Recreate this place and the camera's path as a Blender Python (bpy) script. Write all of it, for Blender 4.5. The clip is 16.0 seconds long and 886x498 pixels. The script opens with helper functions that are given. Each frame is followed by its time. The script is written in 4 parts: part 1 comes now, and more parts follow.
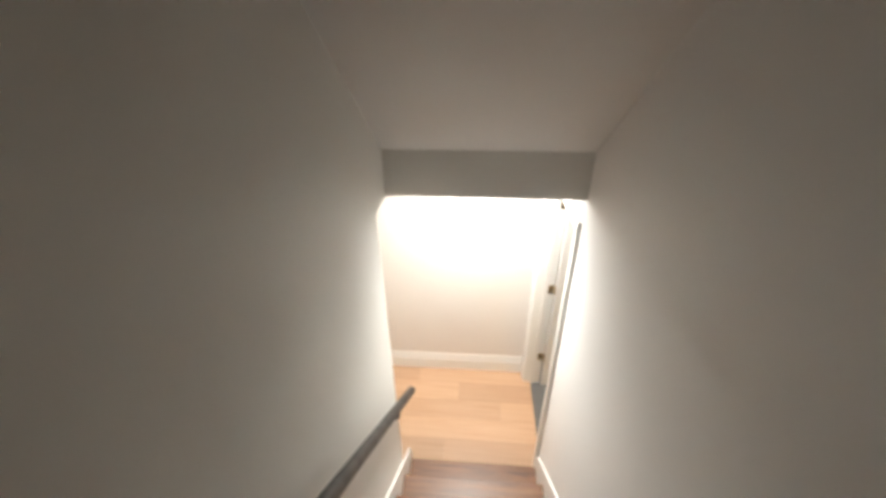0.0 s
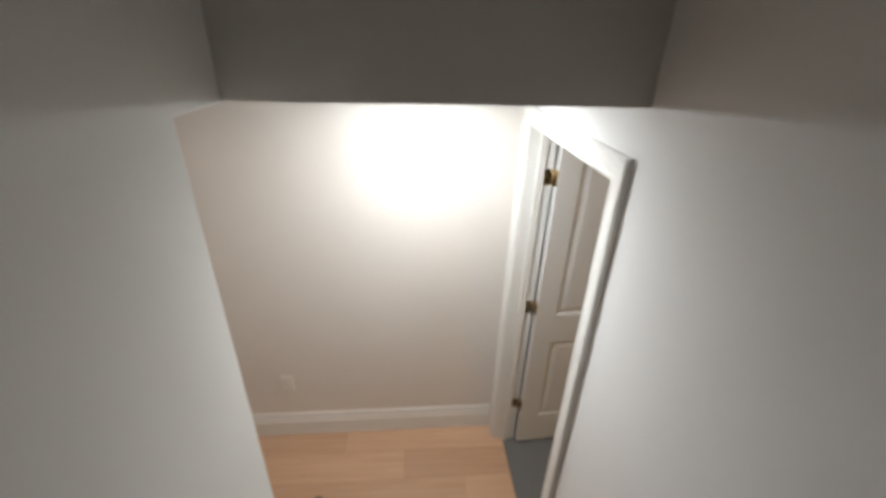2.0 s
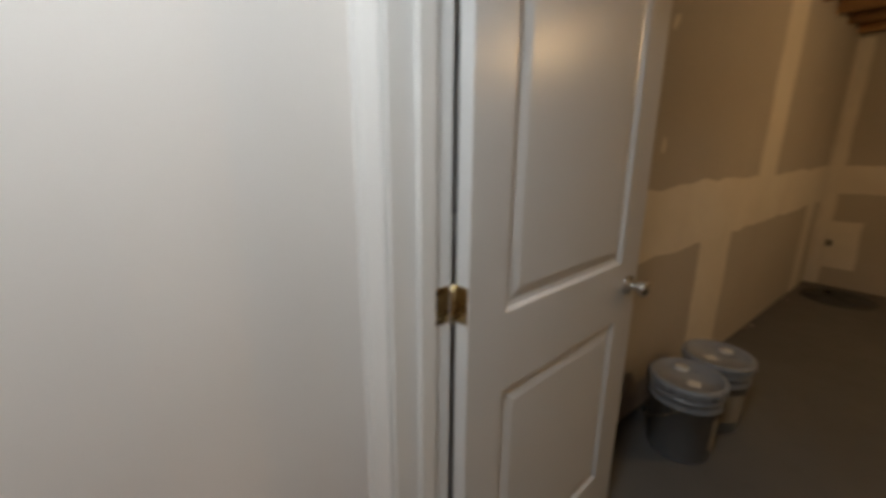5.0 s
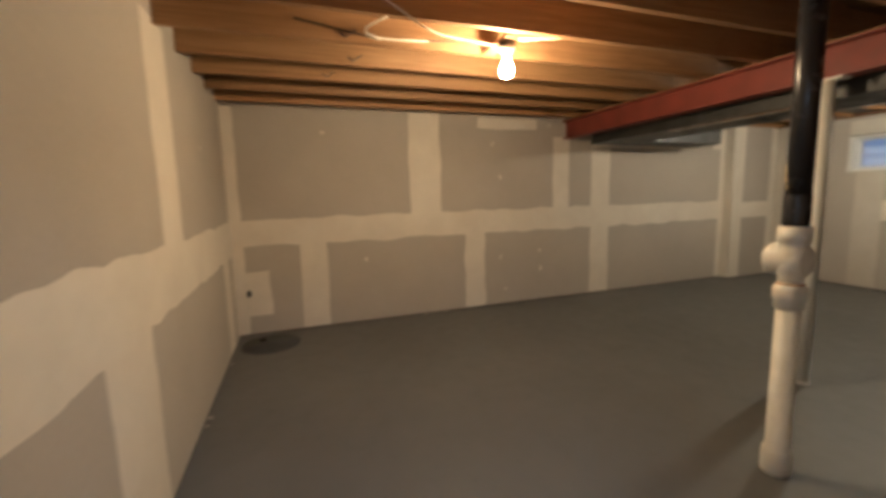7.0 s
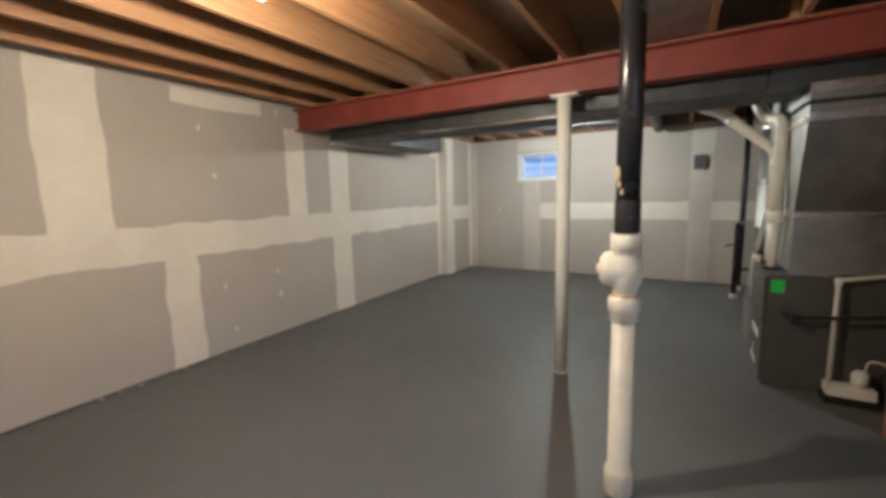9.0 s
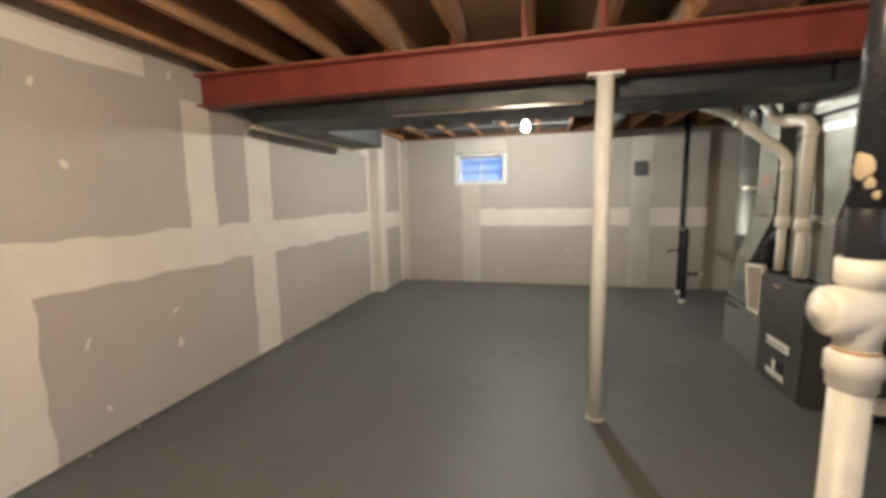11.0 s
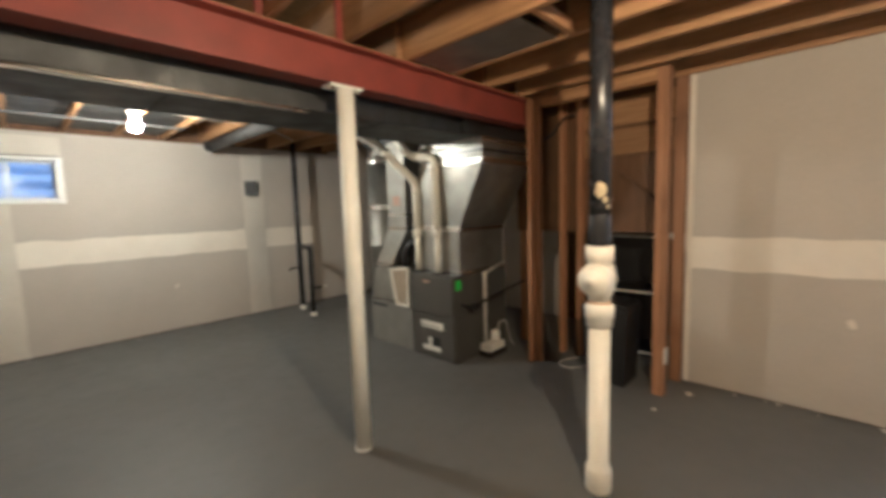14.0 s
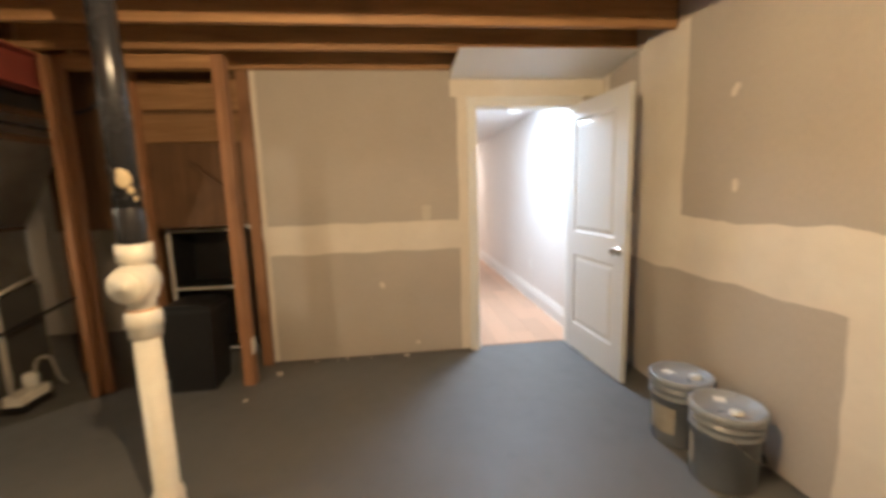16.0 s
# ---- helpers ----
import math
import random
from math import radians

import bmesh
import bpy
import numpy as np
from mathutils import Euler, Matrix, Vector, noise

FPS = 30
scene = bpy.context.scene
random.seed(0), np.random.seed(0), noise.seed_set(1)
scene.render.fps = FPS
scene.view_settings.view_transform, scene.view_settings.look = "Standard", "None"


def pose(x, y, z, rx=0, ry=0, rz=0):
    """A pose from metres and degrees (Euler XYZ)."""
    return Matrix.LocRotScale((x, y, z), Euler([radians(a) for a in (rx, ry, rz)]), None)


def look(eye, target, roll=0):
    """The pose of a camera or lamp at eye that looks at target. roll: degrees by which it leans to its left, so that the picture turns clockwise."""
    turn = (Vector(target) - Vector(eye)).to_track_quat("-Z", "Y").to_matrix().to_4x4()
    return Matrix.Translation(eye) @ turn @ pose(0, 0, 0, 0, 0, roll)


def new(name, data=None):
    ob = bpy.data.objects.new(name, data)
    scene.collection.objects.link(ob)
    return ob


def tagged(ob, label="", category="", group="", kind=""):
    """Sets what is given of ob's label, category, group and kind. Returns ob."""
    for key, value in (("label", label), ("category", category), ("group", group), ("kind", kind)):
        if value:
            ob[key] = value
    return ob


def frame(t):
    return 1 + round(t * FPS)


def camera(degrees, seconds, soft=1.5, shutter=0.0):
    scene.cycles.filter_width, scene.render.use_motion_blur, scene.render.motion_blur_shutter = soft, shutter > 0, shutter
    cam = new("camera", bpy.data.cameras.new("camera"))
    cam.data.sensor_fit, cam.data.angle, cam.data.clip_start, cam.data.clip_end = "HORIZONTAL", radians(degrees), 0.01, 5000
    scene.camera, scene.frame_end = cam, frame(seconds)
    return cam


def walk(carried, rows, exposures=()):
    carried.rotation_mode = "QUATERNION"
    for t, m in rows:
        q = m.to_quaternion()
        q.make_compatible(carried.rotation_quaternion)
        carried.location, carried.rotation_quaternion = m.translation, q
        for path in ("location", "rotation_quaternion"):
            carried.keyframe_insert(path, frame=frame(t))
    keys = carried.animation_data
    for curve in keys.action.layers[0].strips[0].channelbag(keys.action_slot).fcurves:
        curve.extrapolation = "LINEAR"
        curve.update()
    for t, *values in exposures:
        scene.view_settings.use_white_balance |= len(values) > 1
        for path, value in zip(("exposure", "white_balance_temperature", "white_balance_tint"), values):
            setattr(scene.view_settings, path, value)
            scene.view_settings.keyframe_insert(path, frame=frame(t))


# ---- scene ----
cam = camera(94.7, 16.0, soft=3.8, shutter=0.5)
PATH = [
    (0, (-0.634, -2.898, 3.031), (-0.782, -1.198, 1.987), -0.8),
    (0.5, (-0.666, -2.771, 2.81), (-0.641, -1.093, 1.722), 0.6),
    (1, (-0.647, -2.495, 2.668), (-0.565, -0.82, 1.578), 1.0),
    (1.5, (-0.635, -2.307, 2.534), (-0.494, -0.579, 1.537), 1.8),
    (2, (-0.667, -2.088, 2.373), (-0.509, -0.313, 1.462), 1.6),
    (2.5, (-0.614, -1.914, 2.218), (-0.460, -0.091, 1.396), 2.6),
    (2.8, (-0.623, -1.78, 2.122), (-0.533, 0.077, 1.371), 2.6),
    (3, (-0.662, -1.718, 2.078), (-0.574, 0.141, 1.331), 1.8),
    (3.2, (-0.676, -1.628, 2.02), (-0.553, 0.239, 1.302), 2.3),
    (5.3, (-0.367, -0.757, 1.354), (1.101, 0.536, 0.936), -0.9),
    (5.5, (-0.274, -0.698, 1.371), (1.367, 0.382, 0.995), -1.6),
    (6, (-0.025, -0.555, 1.399), (1.906, -0.142, 1.08), -2.4),
    (6.5, (0.179, -0.63, 1.365), (2.149, -0.834, 1.093), -1.9),
    (7, (0.408, -0.64, 1.4), (2.277, -1.303, 1.144), -1.5),
    (7.5, (0.687, -0.751, 1.398), (2.376, -1.794, 1.155), -1.4),
    (8, (0.964, -0.781, 1.398), (2.397, -2.152, 1.145), -1.3),
    (8.5, (1.204, -0.815, 1.411), (2.394, -2.401, 1.148), -1.4),
    (11, (2.51, -1.396, 1.417), (3.0, -3.318, 1.16), -1.0),
    (11.5, (2.84, -1.536, 1.403), (3.16, -3.496, 1.167), -0.9),
    (12, (3.112, -1.705, 1.396), (3.222, -3.691, 1.187), -1.2),
    (12.5, (3.31, -1.9, 1.42), (3.056, -3.874, 1.232), -1.4),
    (13, (3.436, -2.02, 1.429), (2.745, -3.889, 1.257), -1.5),
    (13.5, (3.532, -2.058, 1.434), (2.435, -3.72, 1.253), -1.6),
    (14, (3.515, -2.009, 1.422), (2.081, -3.389, 1.219), -1.8),
    (14.5, (3.522, -1.869, 1.419), (1.835, -2.916, 1.185), -1.9),
    (15, (3.507, -1.737, 1.432), (1.633, -2.379, 1.16), -1.8),
    (15.5, (3.458, -1.713, 1.425), (1.496, -1.973, 1.136), -2.0),
    (16, (3.381, -1.736, 1.4), (1.413, -1.529, 1.111), -1.7),
]
walk(cam, [(t, look(eye, target, roll)) for t, eye, target, roll in PATH],
     exposures=[(0, 0.95, 6900, 7), (0.5, 0.62, 7000, 7), (1.5, -0.05, 6700, 7), (2.0, -0.4, 6550, 8), (2.5, -0.72, 6650, 8), (3.2, -1.1, 6500, 9), (5.3, -0.85, 6300, 7), (6.0, -0.25, 7000, 6),
                (6.5, 0.22, 5900, 5), (7.0, 0.52, 5050, 5), (7.5, 0.7, 4600, 5), (8.5, 1.07, 4150, 4), (11.0, 1.37, 4350, 4), (12.5, 1.26, 4500, 4), (13.4, 1.22, 4500, 4), (14.0, 1.34, 4420, 4), (14.5, 1.46, 4750, 5), (15.0, 1.5, 5400, 6),
                (16.0, 1.21, 5200, 5)])

# ---------- light ----------
world = bpy.data.worlds.new("sky")
scene.world = world
world.use_nodes = True
_nt = world.node_tree
_sky = _nt.nodes.new("ShaderNodeTexSky")
_sky.sky_type = "NISHITA"
_sky.sun_disc = False
_sky.sun_elevation, _sky.sun_rotation = radians(72), radians(199)
_sky.ozone_density, _sky.dust_density = 10.0, 0.1
_nt.links.new(_sky.outputs[0], _nt.nodes["Background"].inputs[0])
_nt.nodes["Background"].inputs[1].default_value = 0.15
sun = new("sun", bpy.data.lights.new("sun", "SUN"))
sun.data.energy, sun.data.angle, sun.data.color = 2.0, radians(0.5), (1, 0.95, 0.88)
sun.matrix_world = look((0, 0, 20), (1, 2.9, 10.5))

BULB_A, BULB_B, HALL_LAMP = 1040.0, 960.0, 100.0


# ---------- materials ----------
class Mat:
    """A node material built step by step."""

    def __init__(self, name, rough=0.6, metal=0.0, spec=0.5):
        self.m = bpy.data.materials.new(name)
        self.m.use_nodes = True
        self.t = self.m.node_tree
        self.b = self.t.nodes["Principled BSDF"]
        self.b.inputs["Roughness"].default_value = rough
        self.b.inputs["Metallic"].default_value = metal
        self.b.inputs["Specular IOR Level"].default_value = spec
        self.co = self.n("ShaderNodeTexCoord").outputs["Object"]
        self.height = None

    def n(self, kind, **values):
        node = self.t.nodes.new(kind)
        for key, value in values.items():
            node.inputs[key].default_value = value
        return node

    def link(self, a, b):
        self.t.links.new(a, b)

    def stretch(self, sx, sy, sz):
        mp = self.n("ShaderNodeMapping")
        mp.inputs["Scale"].default_value = (sx, sy, sz)
        self.link(self.co, mp.inputs["Vector"])
        return mp.outputs[0]

    def noise(self, scale, detail=4.0, rough=0.55, vec=None, distort=0.0):
        nz = self.n("ShaderNodeTexNoise", Scale=scale, Detail=detail, Roughness=rough, Distortion=distort)
        self.link(vec or self.co, nz.inputs["Vector"])
        return nz.outputs["Fac"]

    def ramp(self, fac, stops):
        r = self.n("ShaderNodeValToRGB")
        els = r.color_ramp.elements
        while len(els) < len(stops):
            els.new(0.5)
        for e, (p, c) in zip(els, stops):
            e.position = p
            e.color = (*c, 1) if len(c) == 3 else c
        self.link(fac, r.inputs[0])
        return r.outputs[0]

    def mix(self, fac, a, b, mode="MIX"):
        mx = self.t.nodes.new("ShaderNodeMix")
        mx.data_type, mx.blend_type = "RGBA", mode
        for v, i in ((fac, 0), (a, 6), (b, 7)):
            if isinstance(v, (int, float)):
                mx.inputs[i].default_value = v
            elif isinstance(v, tuple):
                mx.inputs[i].default_value = (*v, 1)
            else:
                self.link(v, mx.inputs[i])
        return mx.outputs[2]

    def shade_by_random(self, colour, low, high):
        info = self.n("ShaderNodeObjectInfo").outputs["Random"]
        g = self.ramp(info, [(0, (low,) * 3), (1, (high,) * 3)])
        return self.mix(1.0, colour, g, "MULTIPLY")

    def colour(self, c):
        if isinstance(c, tuple):
            self.b.inputs["Base Color"].default_value = (*c, 1)
        else:
            self.link(c, self.b.inputs["Base Color"])
        return self

    def roughness(self, fac, low, high):
        self.link(self.ramp(fac, [(0.3, (low,) * 3), (0.7, (high,) * 3)]), self.b.inputs["Roughness"])
        return self

    def bump(self, fac, strength, distance=0.002):
        bp = self.n("ShaderNodeBump", Strength=strength, Distance=distance)
        self.link(fac, bp.inputs["Height"])
        if self.height:
            self.link(self.height, bp.inputs["Normal"])
        self.height = bp.outputs[0]
        self.link(self.height, self.b.inputs["Normal"])
        return self


def paint(name, c, rough=0.5, var=0.06, scale=3.0, grain=180.0, bump=0.12, wear=0.07):
    m = Mat(name, rough)
    big = m.noise(scale, 5)
    fine = m.noise(grain, 3)
    lo, hi = tuple(v * (1 - var) for v in c), tuple(min(1, v * (1 + var)) for v in c)
    m.colour(m.ramp(big, [(0.3, lo), (0.7, hi)]))
    m.bump(fine, bump, 0.001)
    m.roughness(m.noise(scale * 2, 3), rough - wear, rough + wear)
    return m.m


def timber(name, dark, light, along="y", rough=0.65):
    m = Mat(name, rough)
    s = {"x": (1.2, 22, 22), "y": (22, 1.2, 22), "z": (22, 22, 1.2)}[along]
    v = m.stretch(*s)
    grain = m.noise(1.6, 8, 0.6, v, 0.6)
    knots = m.noise(2.3, 2, 0.5)
    c = m.ramp(grain, [(0.25, dark), (0.72, light)])
    c = m.mix(m.ramp(knots, [(0.62, (0, 0, 0)), (0.78, (0.6,) * 3)]), c, tuple(v * 0.55 for v in dark))
    m.colour(m.shade_by_random(c, 0.72, 1.12))
    m.bump(grain, 0.25, 0.002)
    return m.m


def metal(name, c, rough, var=0.12, scale=14.0, bump=0.15, amount=1.0):
    m = Mat(name, rough, amount)
    f = m.noise(scale, 5)
    m.colour(m.ramp(f, [(0.3, tuple(v * (1 - var) for v in c)), (0.7, tuple(min(1, v * (1 + var)) for v in c))]))
    m.roughness(m.noise(scale * 0.6, 4), max(0.05, rough - 0.1), rough + 0.14)
    m.bump(m.noise(4.5, 3), bump, 0.006)
    return m.m


def foil():
    """Crumpled aluminium tape."""
    m = Mat("foil_tape", 0.24, 1.0)
    f = m.noise(26, 4, 0.6)
    m.colour(m.ramp(f, [(0.3, (0.42, 0.41, 0.39)), (0.7, (0.64, 0.63, 0.60))]))
    m.bump(m.noise(9, 3), 0.8, 0.012)
    m.bump(m.noise(38, 4, 0.65, None, 0.8), 0.9, 0.006)
    return m.m


def plastic(name, c, rough=0.4, dirt=0.15, wear=0.06):
    m = Mat(name, rough)
    f = m.noise(9, 6, 0.65)
    m.colour(m.ramp(f, [(0.35, tuple(v * (1 - dirt) for v in c)), (0.62, c)]))
    m.roughness(m.noise(12, 3), rough - wear, rough + wear)
    m.bump(m.noise(220, 2), 0.05, 0.0006)
    return m.m


def glow(name, c, strength):
    m = bpy.data.materials.new(name)
    m.use_nodes = True
    b = m.node_tree.nodes["Principled BSDF"]
    b.inputs["Base Color"].default_value = (0.9, 0.9, 0.88, 1)
    b.inputs["Emission Color"].default_value = (*c, 1)
    b.inputs["Emission Strength"].default_value = strength
    return m


def board_paper():
    """Grey drywall face paper."""
    m = Mat("drywall_paper", 0.88, 0, 0.25)
    a = m.noise(1.3, 5, 0.6)
    fibre = m.noise(90, 4, 0.6, m.stretch(1, 1, 0.35))
    c = m.ramp(a, [(0.3, (0.455, 0.405, 0.348)), (0.7, (0.525, 0.472, 0.408))])
    c = m.mix(0.25, c, m.ramp(fibre, [(0.3, (0.38, 0.35, 0.315)), (0.7, (0.56, 0.52, 0.465))]))
    m.colour(c)
    m.bump(fibre, 0.12, 0.001)
    return m.m


def joint_mud(name="joint_compound", k=1.0):
    """Dried joint compound, off-white and hand-troweled."""
    m = Mat(name, 0.8, 0, 0.3)
    a = m.noise(2.2, 6, 0.65)
    v = m.noise(14, 5, 0.6, m.stretch(1, 1, 1))
    c = m.ramp(a, [(0.28, (0.70 * k, 0.635 * k, 0.545 * k)), (0.72, (0.81 * k, 0.75 * k, 0.655 * k))])
    c = m.mix(m.ramp(v, [(0.55, (0, 0, 0)), (0.8, (0.35,) * 3)]), c, (0.63 * k, 0.585 * k, 0.52 * k))
    m.colour(c)
    m.bump(v, 0.2, 0.002)
    return m.m


def floor_paint():
    """Grey painted concrete, rolled by hand."""
    m = Mat("painted_concrete", 0.55, 0, 0.5)
    a = m.noise(0.8, 6, 0.6)
    b = m.noise(7, 6, 0.7)
    c = m.ramp(a, [(0.3, (0.121, 0.120, 0.117)), (0.7, (0.148, 0.147, 0.143))])
    c = m.mix(m.ramp(b, [(0.58, (0, 0, 0)), (0.8, (0.4,) * 3)]), c, (0.094, 0.093, 0.091))
    m.colour(c)
    m.roughness(b, 0.47, 0.6)
    m.bump(m.noise(60, 5, 0.6), 0.18, 0.002)
    m.bump(m.noise(2.5, 3), 0.15, 0.01)
    return m.m


M_PAPER, M_MUD, M_FLOOR = board_paper(), joint_mud(), floor_paint()
M_SKIM = joint_mud("thin_joint_compound", 0.80)
M_WHITE = paint("white_wall_paint", (0.80, 0.80, 0.79), 0.62, 0.02, 1.2, 260, 0.1)
# White wall paint with warm bounce off the floor mixed into its colour.
M_HALL = paint("white_wall_floor_bounce", (0.77, 0.725, 0.675), 0.66, 0.03, 1.2, 260, 0.12)
M_STAIRWALL = paint("stairwell_paint", (0.72, 0.705, 0.665), 0.62, 0.03, 1.2, 260, 0.1)
M_TRIM = paint("trim_paint", (0.80, 0.79, 0.76), 0.36, 0.015, 2, 120, 0.04, 0.02)
M_DOOR = paint("door_paint", (0.70, 0.695, 0.68), 0.30, 0.012, 1.2, 90, 0.05, 0.02)
M_JOIST = timber("spruce_joist", (0.25, 0.128, 0.048), (0.45, 0.255, 0.108), "y")
M_STUD = timber("spruce_stud", (0.26, 0.12, 0.05), (0.44, 0.23, 0.11), "z")
M_BLOCK = timber("spruce_block", (0.24, 0.12, 0.05), (0.42, 0.23, 0.10), "x")
M_SUB = timber("plywood_subfloor", (0.20, 0.125, 0.055), (0.32, 0.21, 0.10), "x", 0.8)
M_BEAM = paint("red_oxide_primer", (0.205, 0.040, 0.024), 0.58, 0.2, 5, 60, 0.2)
M_POST = paint("cream_post_paint", (0.88, 0.87, 0.81), 0.55, 0.05, 6, 120, 0.12)
M_PVC = plastic("white_pvc", (0.84, 0.80, 0.70), 0.35, 0.1)
M_ABS = plastic("black_abs", (0.024, 0.024, 0.027), 0.26, 0.1, 0.03)
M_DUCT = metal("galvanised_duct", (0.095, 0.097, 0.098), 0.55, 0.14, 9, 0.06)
M_TIN = metal("bright_tin", (0.34, 0.33, 0.31), 0.2, 0.16, 5, 0.35)
M_DULL = metal("dull_tin", (0.30, 0.295, 0.275), 0.44, 0.16, 5, 0.3)
M_GREYBOX = paint("grey_box_enamel", (0.11, 0.11, 0.11), 0.5, 0.1, 7, 150, 0.08)
M_DARKDUCT = paint("dark_duct_paint", (0.045, 0.044, 0.042), 0.6, 0.2, 6, 90, 0.15)
M_TAPE = foil()
M_GALV = metal("galvanised_sheet", (0.33, 0.322, 0.295), 0.47, 0.16, 6, 0.35, 0.9)
M_BASEBOX = paint("dusty_galvanised_base", (0.185, 0.18, 0.165), 0.5, 0.12, 6, 120, 0.1)
M_FURN = paint("dark_grey_enamel", (0.074, 0.070, 0.063), 0.46, 0.1, 7, 150, 0.08)
M_BLACK = plastic("black_plastic", (0.015, 0.015, 0.016), 0.4, 0.2)
M_BRASS = metal("worn_brass", (0.46, 0.35, 0.18), 0.25, 0.2, 60, 0.1)
M_NICKEL = metal("satin_nickel", (0.62, 0.60, 0.56), 0.25, 0.06, 60, 0.05)
M_GREEN = plastic("green_sticker", (0.10, 0.62, 0.06), 0.5, 0.05)
M_LABEL = plastic("paper_label", (0.74, 0.72, 0.66), 0.6, 0.08)
M_PINK = plastic("pink_sticker", (0.42, 0.27, 0.21), 0.6, 0.05)
M_PLATE = plastic("white_plate", (0.80, 0.78, 0.72), 0.35, 0.04)
# Dark brown here holds the shade of the closet and the recesses.
M_LINING = timber("shaded_lining_board", (0.075, 0.038, 0.017), (0.15, 0.078, 0.034), "z", 0.75)
M_PAILTAG = plastic("tan_pail_label", (0.36, 0.325, 0.265), 0.6, 0.2)
M_ALMOND = plastic("almond_plate", (0.60, 0.555, 0.47), 0.4, 0.05)
M_BUCKET = plastic("grey_pail", (0.22, 0.235, 0.255), 0.35, 0.12)
M_LID = plastic("grey_pail_lid", (0.31, 0.33, 0.355), 0.32, 0.12)
M_CEMENT = plastic("dried_cement", (0.55, 0.44, 0.26), 0.5, 0.3)
M_WIRE = plastic("white_cable", (0.70, 0.66, 0.56), 0.45, 0.1)
M_RAIL = plastic("dark_handrail", (0.012, 0.011, 0.011), 0.5, 0.2)
M_SUMP = paint("sump_lid_paint", (0.055, 0.056, 0.058), 0.6, 0.2, 8, 80, 0.2)
M_SOIL = paint("soil", (0.09, 0.06, 0.04), 0.95, 0.3, 4, 40, 0.6)
M_WELL = paint("white_window_well", (0.90, 0.91, 0.92), 0.45, 0.04, 4, 80, 0.1)


def laminate():
    m = Mat("oak_laminate", 0.32)
    v = m.stretch(1.0, 16, 16)
    g = m.noise(1.8, 8, 0.6, v, 0.5)
    c = m.ramp(g, [(0.25, (0.50, 0.305, 0.185)), (0.72, (0.60, 0.39, 0.255))])
    c = m.shade_by_random(c, 0.80, 1.08)
    m.colour(c)
    m.roughness(g, 0.28, 0.42)
    m.bump(g, 0.08, 0.001)
    return m.m


def stair_wood():
    m = Mat("stained_oak_tread", 0.25)
    g = m.noise(1.6, 8, 0.62, m.stretch(1.1, 13, 13), 1.2)
    c = m.ramp(g, [(0.28, (0.085, 0.035, 0.016)), (0.5, (0.20, 0.085, 0.036)), (0.75, (0.33, 0.16, 0.075))])
    m.colour(m.shade_by_random(c, 0.88, 1.1))
    m.roughness(g, 0.34, 0.5)
    m.bump(g, 0.12, 0.001)
    return m.m


M_LAM, M_TREAD = laminate(), stair_wood()
M_GLOWA = glow("bulb_glass_near", (1.0, 0.63, 0.29), BULB_A)
M_GLOWB = glow("bulb_glass_far", (1.0, 0.735, 0.43), BULB_B)
M_GLOWW = glow("added_dome_glass", (1.0, 0.74, 0.56), HALL_LAMP * 0.55)
M_GLOWH = glow("dome_glass", (0.93, 0.965, 1.0), HALL_LAMP)
_gm = Mat("window_glass", 0.03)
_gm.b.inputs["Transmission Weight"].default_value = 1.0
_gm.b.inputs["IOR"].default_value = 1.45
M_GLASS = _gm.m


# ---------- building helpers ----------
def box(bm, x0, x1, y0, y1, z0, z1, bevel=0.0):
    """A box between corners, with softened edges if bevel is given."""
    vs = [bm.verts.new((x, y, z)) for x in (x0, x1) for y in (y0, y1) for z in (z0, z1)]
    quads = ((0, 1, 3, 2), (4, 6, 7, 5), (0, 4, 5, 1), (2, 3, 7, 6), (0, 2, 6, 4), (1, 5, 7, 3))
    fs = [bm.faces.new([vs[i] for i in q]) for q in quads]
    if bevel:
        es = list({e for f in fs for e in f.edges})
        bmesh.ops.bevel(bm, geom=es, offset=bevel, segments=2, affect="EDGES", profile=0.6)
    return bm


def boxes(*rows, bevel=0.0):
    bm = bmesh.new()
    for r in rows:
        box(bm, *r, bevel=bevel)
    return bm


def prism(points, axis, a, b, bevel=0.0):
    """A flat outline pushed along an axis from a to b. The outline's two numbers are the other axes in order."""
    bm = bmesh.new()
    put = {"x": lambda p, q, s: (s, p, q), "y": lambda p, q, s: (p, s, q), "z": lambda p, q, s: (p, q, s)}[axis]
    lo = [bm.verts.new(put(p, q, a)) for p, q in points]
    hi = [bm.verts.new(put(p, q, b)) for p, q in points]
    bm.faces.new(lo)
    bm.faces.new(hi)
    for i in range(len(points)):
        j = (i + 1) % len(points)
        bm.faces.new((lo[i], lo[j], hi[j], hi[i]))
    bmesh.ops.recalc_face_normals(bm, faces=bm.faces)
    if bevel:
        bmesh.ops.bevel(bm, geom=list(bm.edges), offset=bevel, segments=2, affect="EDGES", profile=0.6)
    return bm


